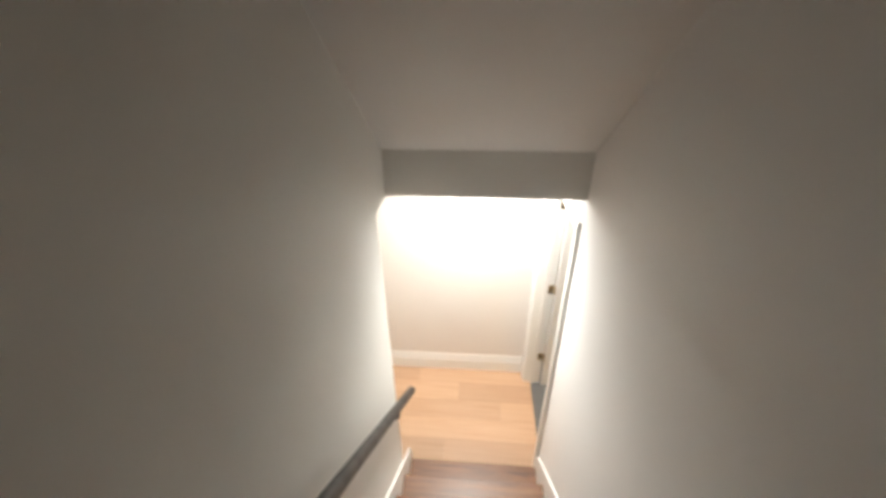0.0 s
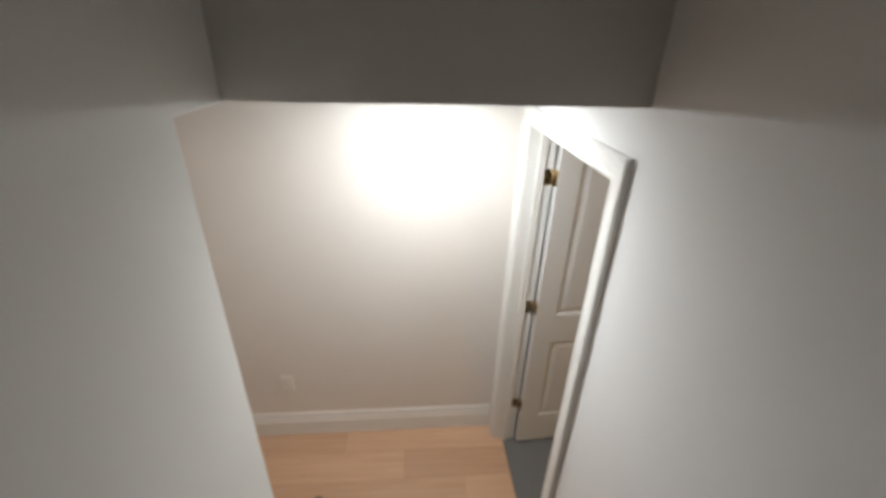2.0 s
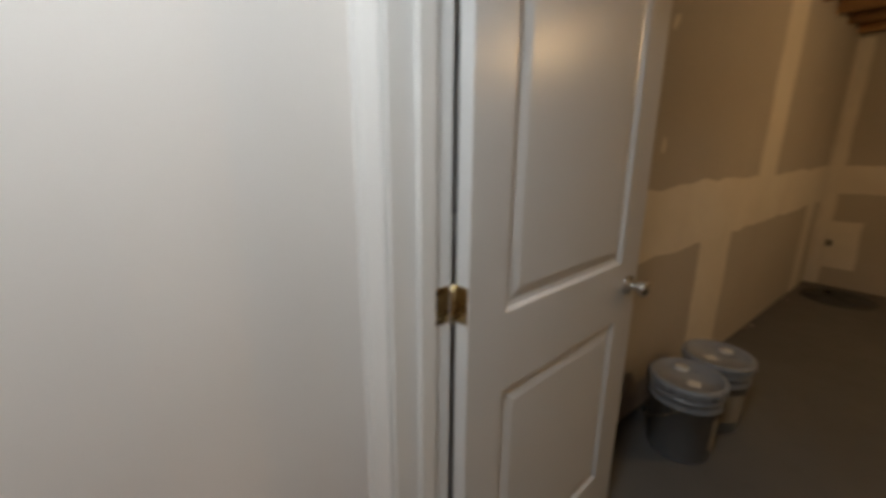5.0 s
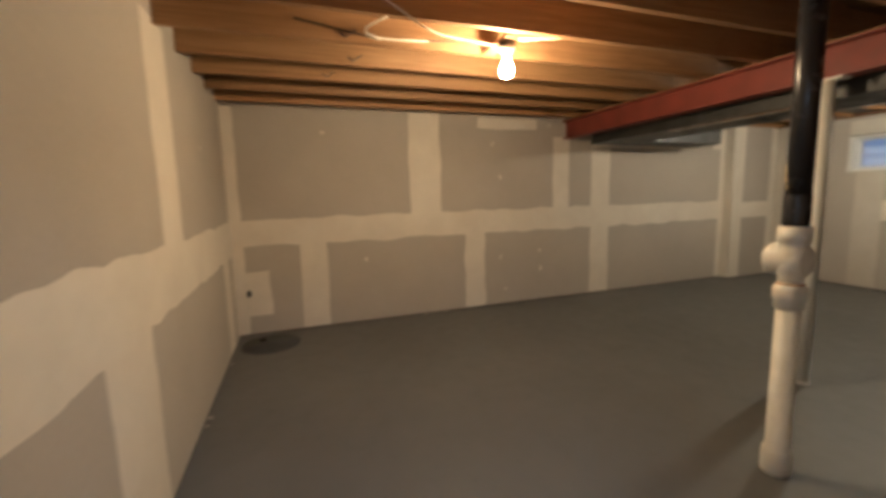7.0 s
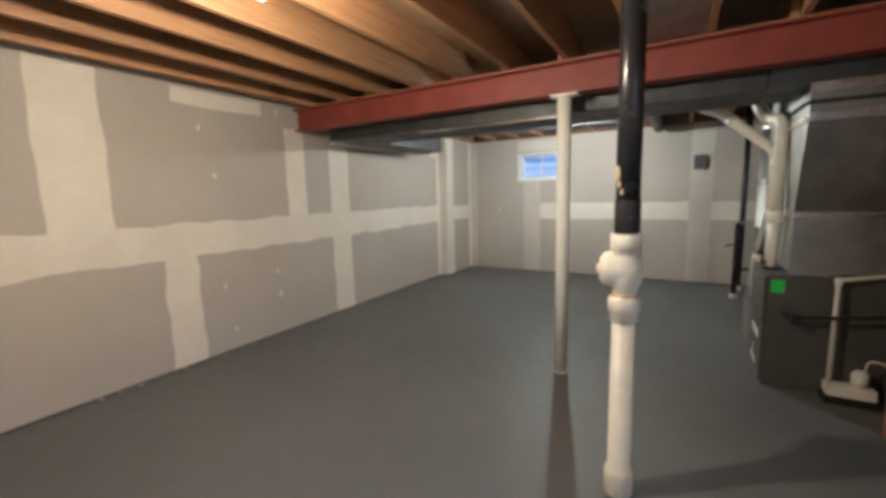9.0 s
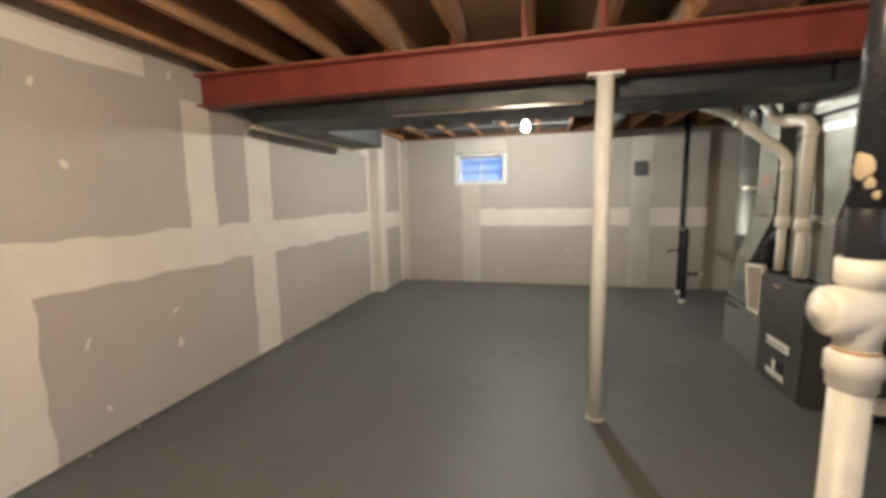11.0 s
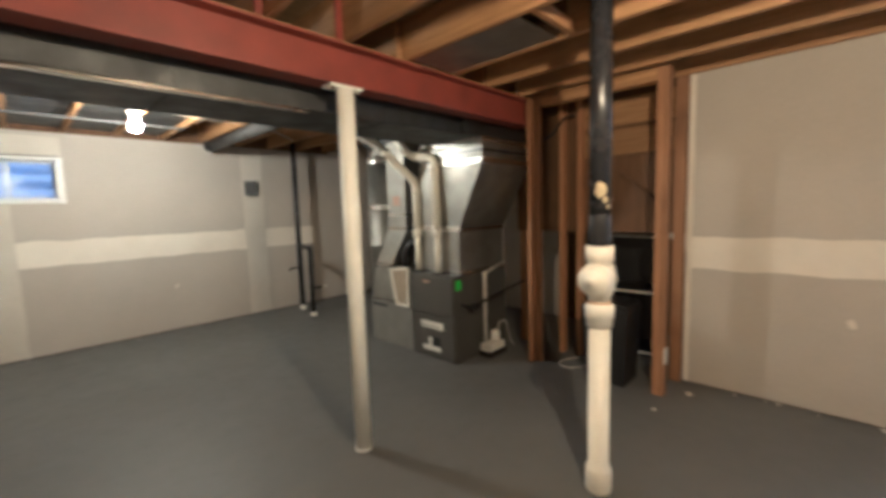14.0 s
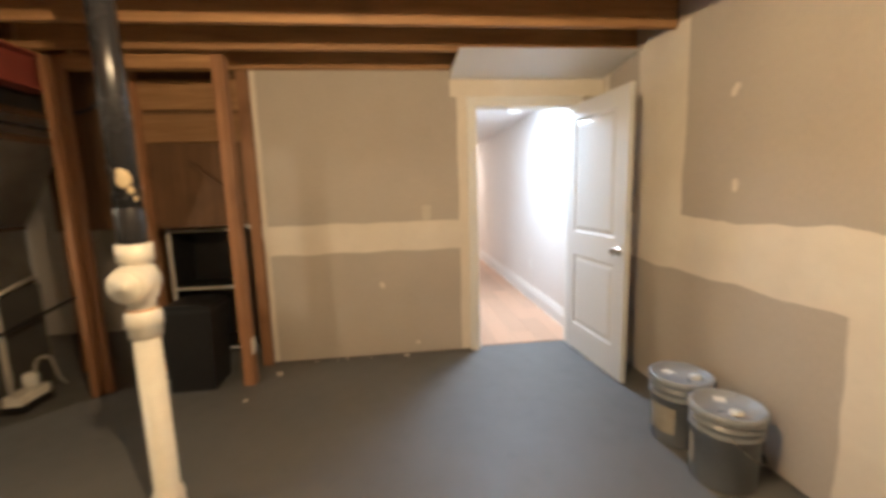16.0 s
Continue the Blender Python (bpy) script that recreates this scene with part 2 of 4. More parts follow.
def lathe(profile, segments=28, bm=None, at=(0, 0, 0), turn=None):
    """A shape turned round the z axis from rows of radius and height."""
    bm = bm or bmesh.new()
    turn = turn or Matrix()
    rings = []
    for r, z in profile:
        ring = []
        for i in range(segments):
            a = 2 * math.pi * i / segments
            p = turn @ Vector((r * math.cos(a), r * math.sin(a), z)) + Vector(at)
            ring.append(bm.verts.new(p))
        rings.append(ring)
    for lo, hi in zip(rings, rings[1:]):
        for i in range(segments):
            j = (i + 1) % segments
            bm.faces.new((lo[i], lo[j], hi[j], hi[i])).smooth = True
    if profile[0][0] > 1e-5:
        bm.faces.new(list(reversed(rings[0])))
    if profile[-1][0] > 1e-5:
        bm.faces.new(rings[-1])
    return bm


def tube(points, radius, segments=12, bm=None, caps=True):
    """A round tube along a line of points."""
    bm = bm or bmesh.new()
    pts = [Vector(p) for p in points]
    rings, side = [], None
    for i, p in enumerate(pts):
        d = (pts[min(i + 1, len(pts) - 1)] - pts[max(i - 1, 0)]).normalized()
        if side is None:
            side = d.orthogonal().normalized()
        side = (side - d * side.dot(d)).normalized()
        up = d.cross(side)
        r = radius[i] if isinstance(radius, (list, tuple)) else radius
        rings.append([bm.verts.new(p + r * (math.cos(a) * side + math.sin(a) * up))
                      for a in (2 * math.pi * k / segments for k in range(segments))])
    for lo, hi in zip(rings, rings[1:]):
        for k in range(segments):
            j = (k + 1) % segments
            bm.faces.new((lo[k], lo[j], hi[j], hi[k])).smooth = True
    if caps:
        bm.faces.new(list(reversed(rings[0])))
        bm.faces.new(rings[-1])
    return bm


def bend(points, radius=0.05, steps=6):
    """The same line with its corners rounded off."""
    pts = [Vector(p) for p in points]
    out = [pts[0]]
    for a, b, c in zip(pts, pts[1:], pts[2:]):
        r = min(radius, (a - b).length * 0.48, (c - b).length * 0.48)
        p, q = b + (a - b).normalized() * r, b + (c - b).normalized() * r
        for k in range(steps + 1):
            t = k / steps
            out.append(p.lerp(b, t).lerp(b.lerp(q, t), t))
    out.append(pts[-1])
    return out


def part(name, bm, material, parent=None, label=""):
    """Links a bmesh as one mesh object, under a thing or a part if given."""
    me = bpy.data.meshes.new(name)
    bmesh.ops.recalc_face_normals(bm, faces=bm.faces)
    bm.to_mesh(me)
    bm.free()
    me.materials.append(material)
    ob = new(name, me)
    if parent:
        ob.parent = parent
    if label:
        ob["label"] = label
    return ob


def structure(name, bm, material, label, category, parent=None):
    return tagged(part(name, bm, material, parent), label, category, kind="structure")


def thing(name, label, category, at=(0, 0, 0), group="", turn=0.0):
    ob = new(name)
    ob.empty_display_size = 0.1
    ob.matrix_world = pose(*at, 0, 0, turn)
    return tagged(ob, label, category, group)


# ---------- plan ----------
XE, XJ, YS = 5.01, 4.865, -7.90      # east face, its stepped-in end, south face
YJ = -6.95                          # where the east wall steps in
ZJ, ZSUB = 2.33, 2.565              # underside of joists and of subfloor
D0, D1, DH = -1.078, -0.262, 2.05   # door opening
HX = -0.125                         # hall face of the door wall
HY = -0.14                         # end wall of the hall
SL = -1.05                         # stair's other wall
ZC = 2.25                          # hall ceiling
Y_ST, RUN, RISE, NSTEP = -1.215, 0.23, 0.195, 14
YL = -1.37                          # end of the wall with the handrail
CY, CZ = -1.172, 2.475              # edge and height of the drop above the stairs
WEST = -6.0                         # far end of the hall

# floors
structure("floor_basement", boxes((-0.07, XE + 0.12, YS - 0.12, 0.12, -0.12, 0), (-1.3, -0.07, YS - 0.12, YL - 0.1, -0.12, 0)),
          M_FLOOR, "grey painted concrete basement floor, slightly worn", "floor")
hall_floor = structure("floor_hall", boxes((WEST - 0.1, -0.07, YL - 0.1, 0.0, -0.12, -0.009)), M_SUB,
                       "light oak laminate plank floor of the hall", "floor")

# walls of the basement, their boards held off the slab
GAP = 0.012
# Plate is coloured dark so the gap shows a shadow line along the base.
structure("sole_plate", boxes((XE + 0.02, XE + 0.12, YJ - 0.01, 0.0, 0, GAP - 0.001), (XJ + 0.02, XE + 0.0, YS, YJ - 0.02, 0, GAP - 0.001), (0.0, XE, 0.02, 0.12, 0, GAP - 0.001),
          (-1.3, XJ, YS - 0.12, YS - 0.02, 0, GAP - 0.001), (HX + 0.005, -0.02, -2.80, D0 - 0.03, 0, GAP - 0.001)), M_LINING, "wall plate darkened for the shadow line under the drywall", "plate")
wall_north = structure("wall_north", boxes((-0.12, XE + 0.14, 0, 0.12, GAP, ZSUB)), M_PAPER,
                       "unpainted grey drywall with troweled joint compound", "wall")
wall_east = structure("wall_east", boxes((XE, XE + 0.14, YJ, 0, GAP, ZSUB), (XJ, XE + 0.14, YS, YJ, GAP, ZSUB)), M_PAPER,
                      "unpainted grey drywall with wide taped joints, stepped in at one end", "wall")
WX0, WX1, WZ0, WZ1 = 3.17, 3.90, 1.625, 2.03
wall_south = structure("wall_south", boxes((-1.3, WX0, YS - 0.25, YS, GAP, ZSUB), (WX1, XE + 0.14, YS - 0.25, YS, GAP, ZSUB),
                       (WX0, WX1, YS - 0.25, YS, GAP, WZ0), (WX0, WX1, YS - 0.25, YS, WZ1, ZSUB)), M_PAPER,
                       "unpainted grey drywall basement end wall with taped joints", "wall")
wall_west = structure("wall_west", boxes((HX, 0, -2.82, D0 - 0.02, GAP, ZSUB), (HX, 0, D1 + 0.02, 0, GAP, ZSUB),
                      (HX, 0, D0 - 0.02, D1 + 0.02, DH + 0.02, ZSUB)), M_PAPER,
                      "drywall partition with a taped joint beside the door", "wall")
structure("wall_utility", boxes((-1.3, -1.18, YS, -3.0, 0, ZSUB)), M_PAPER, "dim drywall behind the furnace", "wall")
# hall and stair skins
structure("wall_hall_side", boxes((HX - 0.004, HX, -2.82, D0 - 0.02, 0, 4.6), (HX - 0.004, HX, D1 + 0.02, HY, 0, ZC + 0.05),
          (HX - 0.004, HX, D0 - 0.02, D1 + 0.02, DH + 0.02, 4.6)), M_WHITE, "smooth white painted hall wall", "wall")
structure("wall_hall_end", boxes((WEST - 0.1, HX - 0.001, HY, 0.12, 0, ZSUB)), M_HALL, "smooth white painted hall wall", "wall")
structure("wall_hall_far", boxes((WEST - 0.1, WEST, -1.5, HY, 0, ZSUB)), M_HALL, "smooth white painted hall wall", "wall")
structure("wall_hall_back", boxes((WEST, SL - 0.11, YL - 0.12, YL, 0, ZC)), M_HALL, "smooth white painted hall wall", "wall")
structure("ceiling_hall", boxes((WEST - 0.1, SL - 0.11, YL - 0.12, HY, ZC, ZC + 0.05), (SL - 0.11, HX - 0.004, CY + 0.002, HY, ZC, ZC + 0.05), (SL - 0.11, SL - 0.002, YL, CY + 0.002, ZC, ZC + 0.05)), M_WHITE,
          "flat white painted hall ceiling", "ceiling")


def stair_z(y):
    return (Y_ST - y) / RUN * RISE


YTOP = Y_ST - RUN * NSTEP
SLOPE = RISE / RUN
CTOP = CZ + (CY - YTOP) * SLOPE


def stair_side(x0, x1, name, label):
    """Wall beside the stairs, from under the steps to the sloping ceiling."""
    pts = [(YL, 0), (YL, ZC + 0.002), (CY, ZC + 0.002), (CY, CZ + 0.1), (YTOP - 1.1, CTOP + 1.1), (YTOP - 1.1, stair_z(YTOP) - 0.35),
           (YTOP, stair_z(YTOP) - 0.35), (YL - 0.25, 0)]
    return structure(name, prism(pts, "x", x0, x1), M_STAIRWALL, label, "wall")


stair_side(SL - 0.11, SL, "wall_stair_inner", "plain off-white stairwell wall with a handrail")
structure("wall_stair_outer", prism([(-2.82, 1.0), (-2.82, 4.6), (YTOP - 1.1, 6.2), (YTOP - 1.1, stair_z(YTOP) - 0.3), (YTOP, stair_z(YTOP) - 0.3)], "x", HX - 0.004, HX + 0.02),
          M_STAIRWALL, "plain off-white stairwell wall", "wall")
structure("ceiling_stair", prism([(CY, CZ), (CY, CZ + 0.08), (YTOP - 1.1, CTOP + 1.1 * SLOPE + 0.08), (YTOP - 1.1, CTOP + 1.1 * SLOPE)], "x", SL - 0.1, HX + 0.06),
          M_WHITE, "plain sloping stairwell ceiling", "ceiling")
structure("bulkhead", boxes((SL - 0.11, HX - 0.004, CY, CY + 0.10, ZC + 0.052, CZ + 0.12), (SL, HX - 0.004, CY, CY + 0.002, ZC, ZC + 0.052)), M_STAIRWALL, "plain painted drop above the foot of the stairs", "bulkhead")
structure("wall_stair_top", boxes((SL - 0.1, HX + 0.06, YTOP - 1.2, YTOP - 1.1, 2.2, 6.6)), M_STAIRWALL, "plain off-white wall at the head of the stairs", "wall")

# Lining is toned down for the dark between the closet studs.
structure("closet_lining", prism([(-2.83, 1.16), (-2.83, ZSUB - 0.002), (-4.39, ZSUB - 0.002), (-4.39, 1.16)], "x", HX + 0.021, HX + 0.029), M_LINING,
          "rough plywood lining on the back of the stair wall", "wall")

# Dark tone takes the place of the shaded recess between the joist ends.
structure("rim_board", boxes((0.0, XE - 0.002, YS + 0.001, YS + 0.022, ZJ - 0.012, ZSUB - 0.003), bevel=0.003), M_LINING, "rim board darkened for the shade above the end wall", "board")

# subfloor overhead
structure("ceiling_basement", boxes((HX + 0.02, XE + 0.14, YS - 0.2, 0.12, ZSUB, ZSUB + 0.03), (-1.3, HX + 0.02, YS - 0.2, -4.40, ZSUB, ZSUB + 0.03)), M_SUB,
          "bare plywood subfloor seen between the joists", "ceiling")

# joists and the steel beam
BY0, BY1 = -4.09, -3.97             # beam between these
JOISTS = [0.05 + 0.43 * k for k in range(12)]
for x in JOISTS:
    for dx, ya, yb in ((-0.021, BY0 + 0.02, -0.002), (0.021, YS + 0.023, BY1 - 0.02)):
        tagged(part("joist", boxes((x + dx - 0.019, x + dx + 0.019, ya, yb, ZJ, ZSUB - 0.001), bevel=0.003), M_JOIST),
               "bare spruce floor joist with darkened grain", "joist", "floor joists", "structure")
for x in JOISTS[5:9]:
    tagged(part("joist_end_block", boxes((x + 0.003, x + 0.039, BY1 - 0.019, BY1 + 0.004, ZJ + 0.002, ZSUB - 0.004), bevel=0.002), M_BEAM),
           "short wooden block painted red above the beam", "block", "joist end blocks", "structure")
beam = thing("steel_beam", "red oxide painted steel I-beam carrying the joists", "beam", (0, 0, 2.10))
_p = [(y + 0.03, z) for y, z in [(-4.13, 0), (-3.99, 0), (-3.99, 0.012), (-4.052, 0.016), (-4.052, 0.205), (-3.99, 0.209), (-3.99, 0.222), (-4.13, 0.222),
      (-4.13, 0.209), (-4.068, 0.205), (-4.068, 0.016), (-4.13, 0.012)]]
part("web_and_flanges", prism(_p, "x", 0.3, XE), M_BEAM, beam)
part("sill_plate", boxes((0.3, XE, -4.095, -3.965, 0.2225, 0.2295)), M_JOIST, beam)

post = thing("support_post", "cream painted round steel post under the beam", "post", (2.195, -3.99, 0))
part("shaft", lathe([(0.048, 0.006), (0.048, 2.085)], 32), M_POST, post)
part("base_plate", lathe([(0.053, 0.0), (0.053, 0.012)], 24), M_POST, post)
part("top_plate", boxes((-0.10, 0.10, -0.07, 0.03, 2.085, 2.0995), bevel=0.003), M_POST, post)
for sx in (-0.08, 0.08):
    part("bolt", lathe([(0.012, 2.07), (0.012, 2.085)], 6, at=(sx, 0.01, 0)), M_NICKEL, post)

stack = thing("drain_stack", "white plastic drain pipe with cleanout below a black pipe", "pipe", (1.63, -2.80, 0))
part("lower_pipe", lathe([(0.058, 0), (0.063, 0.01), (0.063, 0.11), (0.058, 0.125), (0.050, 0.13), (0.050, 0.86)], 28), M_PVC, stack)
part("collar", lathe([(0.056, 0.835), (0.060, 0.838), (0.060, 0.875), (0.067, 0.88), (0.067, 0.935), (0.058, 0.945), (0.050, 0.96)], 28), M_PVC, stack)
_side = Euler((0, radians(90), radians(4))).to_matrix().to_4x4()
_wye = lathe([(0.048, 0.95), (0.052, 0.985), (0.066, 1.01), (0.072, 1.04), (0.072, 1.09), (0.066, 1.12), (0.054, 1.145), (0.064, 1.148), (0.065, 1.222)], 28)
lathe([(0.060, -0.062), (0.070, -0.03), (0.076, 0.03), (0.077, 0.068), (0.072, 0.088), (0.060, 0.097)], 28, _wye, (0, 0, 1.065), _side)
wye = part("cleanout_tee", _wye, M_PVC, stack)
part("cleanout_plug", lathe([(0.056, 0.096), (0.052, 0.104), (0.022, 0.105), (0.019, 0.118), (0.0, 0.119)], 24, None, (0, 0, 1.065), _side), M_PVC, wye, "stained round plug")
part("primer_stain_ring", lathe([(0.0585, 0.936), (0.0565, 0.9475), (0.0525, 0.958)], 28), paint("primer_stain", (0.42, 0.24, 0.10), 0.5, 0.3, 20), stack)
part("upper_pipe", lathe([(0.050, 1.222), (0.050, 2.56)], 28), M_ABS, stack, "glossy black pipe")
_fit = lathe([(0.0515, 1.225), (0.0535, 1.23), (0.0535, 1.36), (0.0515, 1.365)], 24)
part("coupling", _fit, M_ABS, stack)


def smear(parent, angle, z, size, seed):
    """A dried blob of cement on the round of the pipe."""
    rnd = random.Random(seed)
    bm = bmesh.new()

    def on(u, v, r):
        a = radians(angle) + u / 0.05
        return bm.verts.new((r * math.cos(a), r * math.sin(a), z + v))
    mid, inner, outer = on(0, 0, 0.0534), [], []
    for k in range(22):
        a = 2 * math.pi * k / 22
        q = size * (1 + 0.08 * math.sin(3 * a + seed) + 0.07 * math.sin(5 * a + 2 * seed) + rnd.uniform(-0.04, 0.04))
        inner.append(on(0.62 * q * math.cos(a), 0.8 * q * math.sin(a), 0.0526))
        outer.append(on(0.85 * q * math.cos(a), 1.2 * q * math.sin(a), 0.0501))
    for k in range(22):
        n = (k + 1) % 22
        bm.faces.new((mid, inner[k], inner[n]))
        bm.faces.new((inner[k], outer[k], outer[n], inner[n]))
    part("cement_smear", bm, M_CEMENT, parent, "dried yellowish cement smear")


smear(stack, 25, 1.478, 0.031, 8)
smear(stack, 48, 1.432, 0.014, 9)
smear(stack, 66, 1.40, 0.010, 11)


def bulb_light(at, mat, name, label):
    t = thing(name, label, "light", at)
    part("mounting_board", boxes((2.6715 - at[0], 3.0185 - at[0], -0.045, 0.045, ZJ - at[2] - 0.001, ZJ - at[2] + 0.018), bevel=0.002), M_BLOCK, t, "short board between two joists")
    part("lamp_box", lathe([(0.052, ZJ - at[2] - 0.002), (0.052, ZJ - at[2] - 0.035), (0.046, ZJ - at[2] - 0.04)], 8), M_BLACK, t)
    part("lampholder", lathe([(0.05, ZJ - at[2] - 0.04), (0.05, ZJ - at[2] - 0.05), (0.026, ZJ - at[2] - 0.075), (0.022, 0.065)], 24), M_PLATE, t, "white porcelain lampholder")
    b = part("bulb", lathe([(0.0, -0.042), (0.014, -0.040), (0.026, -0.032), (0.033, -0.015), (0.034, 0.0), (0.031, 0.016), (0.022, 0.040), (0.016, 0.065)], 20), mat, t, "lit glass bulb")
    return t


bulb_light((2.755, -1.92, 2.16), M_GLOWA, "ceiling_bulb", "bare lit bulb in a porcelain holder under the joists")
bulb_light((2.755, -6.22, 2.17), M_GLOWB, "ceiling_bulb", "bare lit bulb in a porcelain holder under the joists")

# ---------- hall ----------
def dome_light(at, mat, label):
    t = thing("dome_light", label, "light", at, "hall ceiling lights")
    part("rim", lathe([(0.160, -0.002), (0.172, -0.012), (0.170, -0.030), (0.157, -0.032)], 40), M_PLATE, t)
    part("dome", lathe([(0.156, -0.030), (0.150, -0.037), (0.115, -0.050), (0.06, -0.058), (0.0, -0.060)], 40), mat, t, "frosted lit glass")


dome_light((-0.61, -0.66, ZC), M_GLOWH, "lit round frosted glass ceiling light")
# Unseen second dome, added to carry warm light along the hall wall.
dome_light((-5.35, -0.78, ZC), M_GLOWW, "unseen round frosted ceiling light added to warm the hall wall")
smoke = thing("smoke_alarm", "white plastic smoke alarm on the ceiling", "alarm", (-1.14, -0.43, ZC))
part("base", lathe([(0.086, -0.001), (0.086, -0.012), (0.080, -0.014)], 32), M_PLATE, smoke)
part("vent_ring", lathe([(0.068, -0.014), (0.068, -0.026)], 32), M_BLACK, smoke, "dark vent slots")
for k in range(10):
    a = 2 * math.pi * k / 10
    part("vent_rib", boxes((-0.016, 0.016, 0.066, 0.077, -0.027, -0.0135)), M_PLATE, smoke).matrix_local = pose(0, 0, 0, 0, 0, math.degrees(a))
part("cover", lathe([(0.079, -0.027), (0.080, -0.032), (0.078, -0.046), (0.066, -0.053), (0.0, -0.055)], 32), M_PLATE, smoke)
part("test_button", lathe([(0.014, -0.0545), (0.013, -0.0575), (0.0, -0.058)], 16, at=(0.03, -0.02, 0)), M_PLATE, smoke)


def outlet(name, at, turn, label, switch=False):
    t = thing(name, label, "outlet" if not switch else "switch", at, turn=turn)
    part("cover_plate", boxes((-0.036, 0.036, -0.006, 0.0, -0.058, 0.058), bevel=0.002), M_ALMOND if switch else M_PLATE, t)
    part("insert", boxes((-0.017, 0.017, -0.009, -0.006, -0.034, 0.034), bevel=0.0015), M_ALMOND if switch else M_PLATE, t)
    return t


outlet("wall_outlet", (-1.44, HY - 0.001, 0.45), 0, "white wall outlet with a plain cover plate")
outlet("light_switch", (0.005, -1.51, 1.215), 90, "almond light switch plate on the drywall", True)


# ---------- door ----------
def frame_strip(name, rows, parent, bevel=0.004):
    return part(name, boxes(*rows, bevel=bevel), M_TRIM, parent)


door_frame = tagged(new("door_frame"), "white painted door jamb with moulded casing", "door frame", kind="structure")
J = 0.02
frame_strip("jamb", [(HX - 0.004, 0.004, D0 - J, D0, 0, DH)], door_frame, 0.001)
frame_strip("jamb", [(HX - 0.004, 0.004, D1, D1 + J, 0, DH)], door_frame, 0.001)
frame_strip("head_jamb", [(HX - 0.004, 0.004, D0 - J, D1 + J, DH, DH + J)], door_frame, 0.001)
for a, b in ((D0, D0 + 0.012), (D1 - 0.012, D1)):
    frame_strip("door_stop", [(-0.075, -0.040, a, b, 0, DH - 0.012)], door_frame, 0.002)
frame_strip("door_stop", [(-0.075, -0.040, D0, D1, DH - 0.012, DH)], door_frame, 0.002)


CASING = [(0.006, 0.0), (0.006, 0.010), (0.014, 0.013), (0.022, 0.011), (0.030, 0.0115), (0.050, 0.015), (0.056, 0.0135), (0.062, 0.019), (0.075, 0.020), (0.081, 0.016), (0.081, 0.0)]


def casing(x_wall, out, parent):
    """Mitred moulded casing round the opening on one face of the wall."""
    def leg(ends):
        bm = bmesh.new()
        rows = [[bm.verts.new(end(d, x_wall + out * h)) for d, h in CASING] for end in ends]
        for k in range(len(CASING) - 1):
            bm.faces.new((rows[0][k], rows[0][k + 1], rows[1][k + 1], rows[1][k]))
        for row in rows:
            bm.faces.new(row)
        part("casing", bm, M_TRIM, parent)
    leg((lambda d, x: (x, D0 - d, 0), lambda d, x: (x, D0 - d, DH + d)))
    leg((lambda d, x: (x, D1 + d, 0), lambda d, x: (x, D1 + d, DH + d)))
    leg((lambda d, x: (x, D0 - d, DH + d), lambda d, x: (x, D1 + d, DH + d)))


casing(HX - 0.004, -1, door_frame)
casing(0.0, 1, door_frame)


def door_face(bm, y, out, panels, w, z0, z1):
    """One face of a moulded two-panel door, with sunk and raised profiles."""
    xs = [0, panels[0][0], panels[0][1], w]
    zs = [z0, panels[0][2], panels[0][3], panels[1][2], panels[1][3], z1]
    hole = {(1, 1), (1, 3)}
    grid = {(i, j): bm.verts.new((x, y, z)) for i, x in enumerate(xs) for j, z in enumerate(zs)}
    for i in range(3):
        for j in range(5):
            c = [grid[i, j], grid[i + 1, j], grid[i + 1, j + 1], grid[i, j + 1]]
            if (i, j) not in hole:
                bm.faces.new(c)
                continue
            prev = c
            for inset, depth in ((0.010, 0.008), (0.022, 0.010), (0.044, 0.004), (0.050, 0.003)):
                xa, xb, za, zb = xs[i] + inset, xs[i + 1] - inset, zs[j] + inset, zs[j + 1] - inset
                cur = [bm.verts.new((px, y - out * depth, pz)) for px, pz in ((xa, za), (xb, za), (xb, zb), (xa, zb))]
                for k in range(4):
                    bm.faces.new((prev[k], prev[(k + 1) % 4], cur[(k + 1) % 4], cur[k]))
                prev = cur
            bm.faces.new(prev)


DOORW = 0.803
door = tagged(new("door_1"), "white two-panel moulded door standing open", "door", kind="structure")
door.matrix_world = pose(0.015, D1 - 0.004, 0, 0, 0, 4.5)
_bm = bmesh.new()
_pan = ((0.116, DOORW - 0.132, 0.24, 0.835), (0.116, DOORW - 0.132, 1.025, 1.92))
door_face(_bm, 0.0, 1, _pan, DOORW, 0.012, 2.04)
door_face(_bm, -0.035, -1, _pan, DOORW, 0.012, 2.04)
for x0, x1, z0, z1 in ((0, 0, 0.012, 2.04), (DOORW, DOORW, 0.012, 2.04)):
    _bm.faces.new([_bm.verts.new(p) for p in ((x0, -0.035, z0), (x0, 0, z0), (x0, 0, z1), (x0, -0.035, z1))])
for z in (0.012, 2.04):
    _bm.faces.new([_bm.verts.new(p) for p in ((0, -0.035, z), (DOORW, -0.035, z), (DOORW, 0, z), (0, 0, z))])
bmesh.ops.remove_doubles(_bm, verts=_bm.verts, dist=0.0002)
slab = part("slab", _bm, M_DOOR, door)
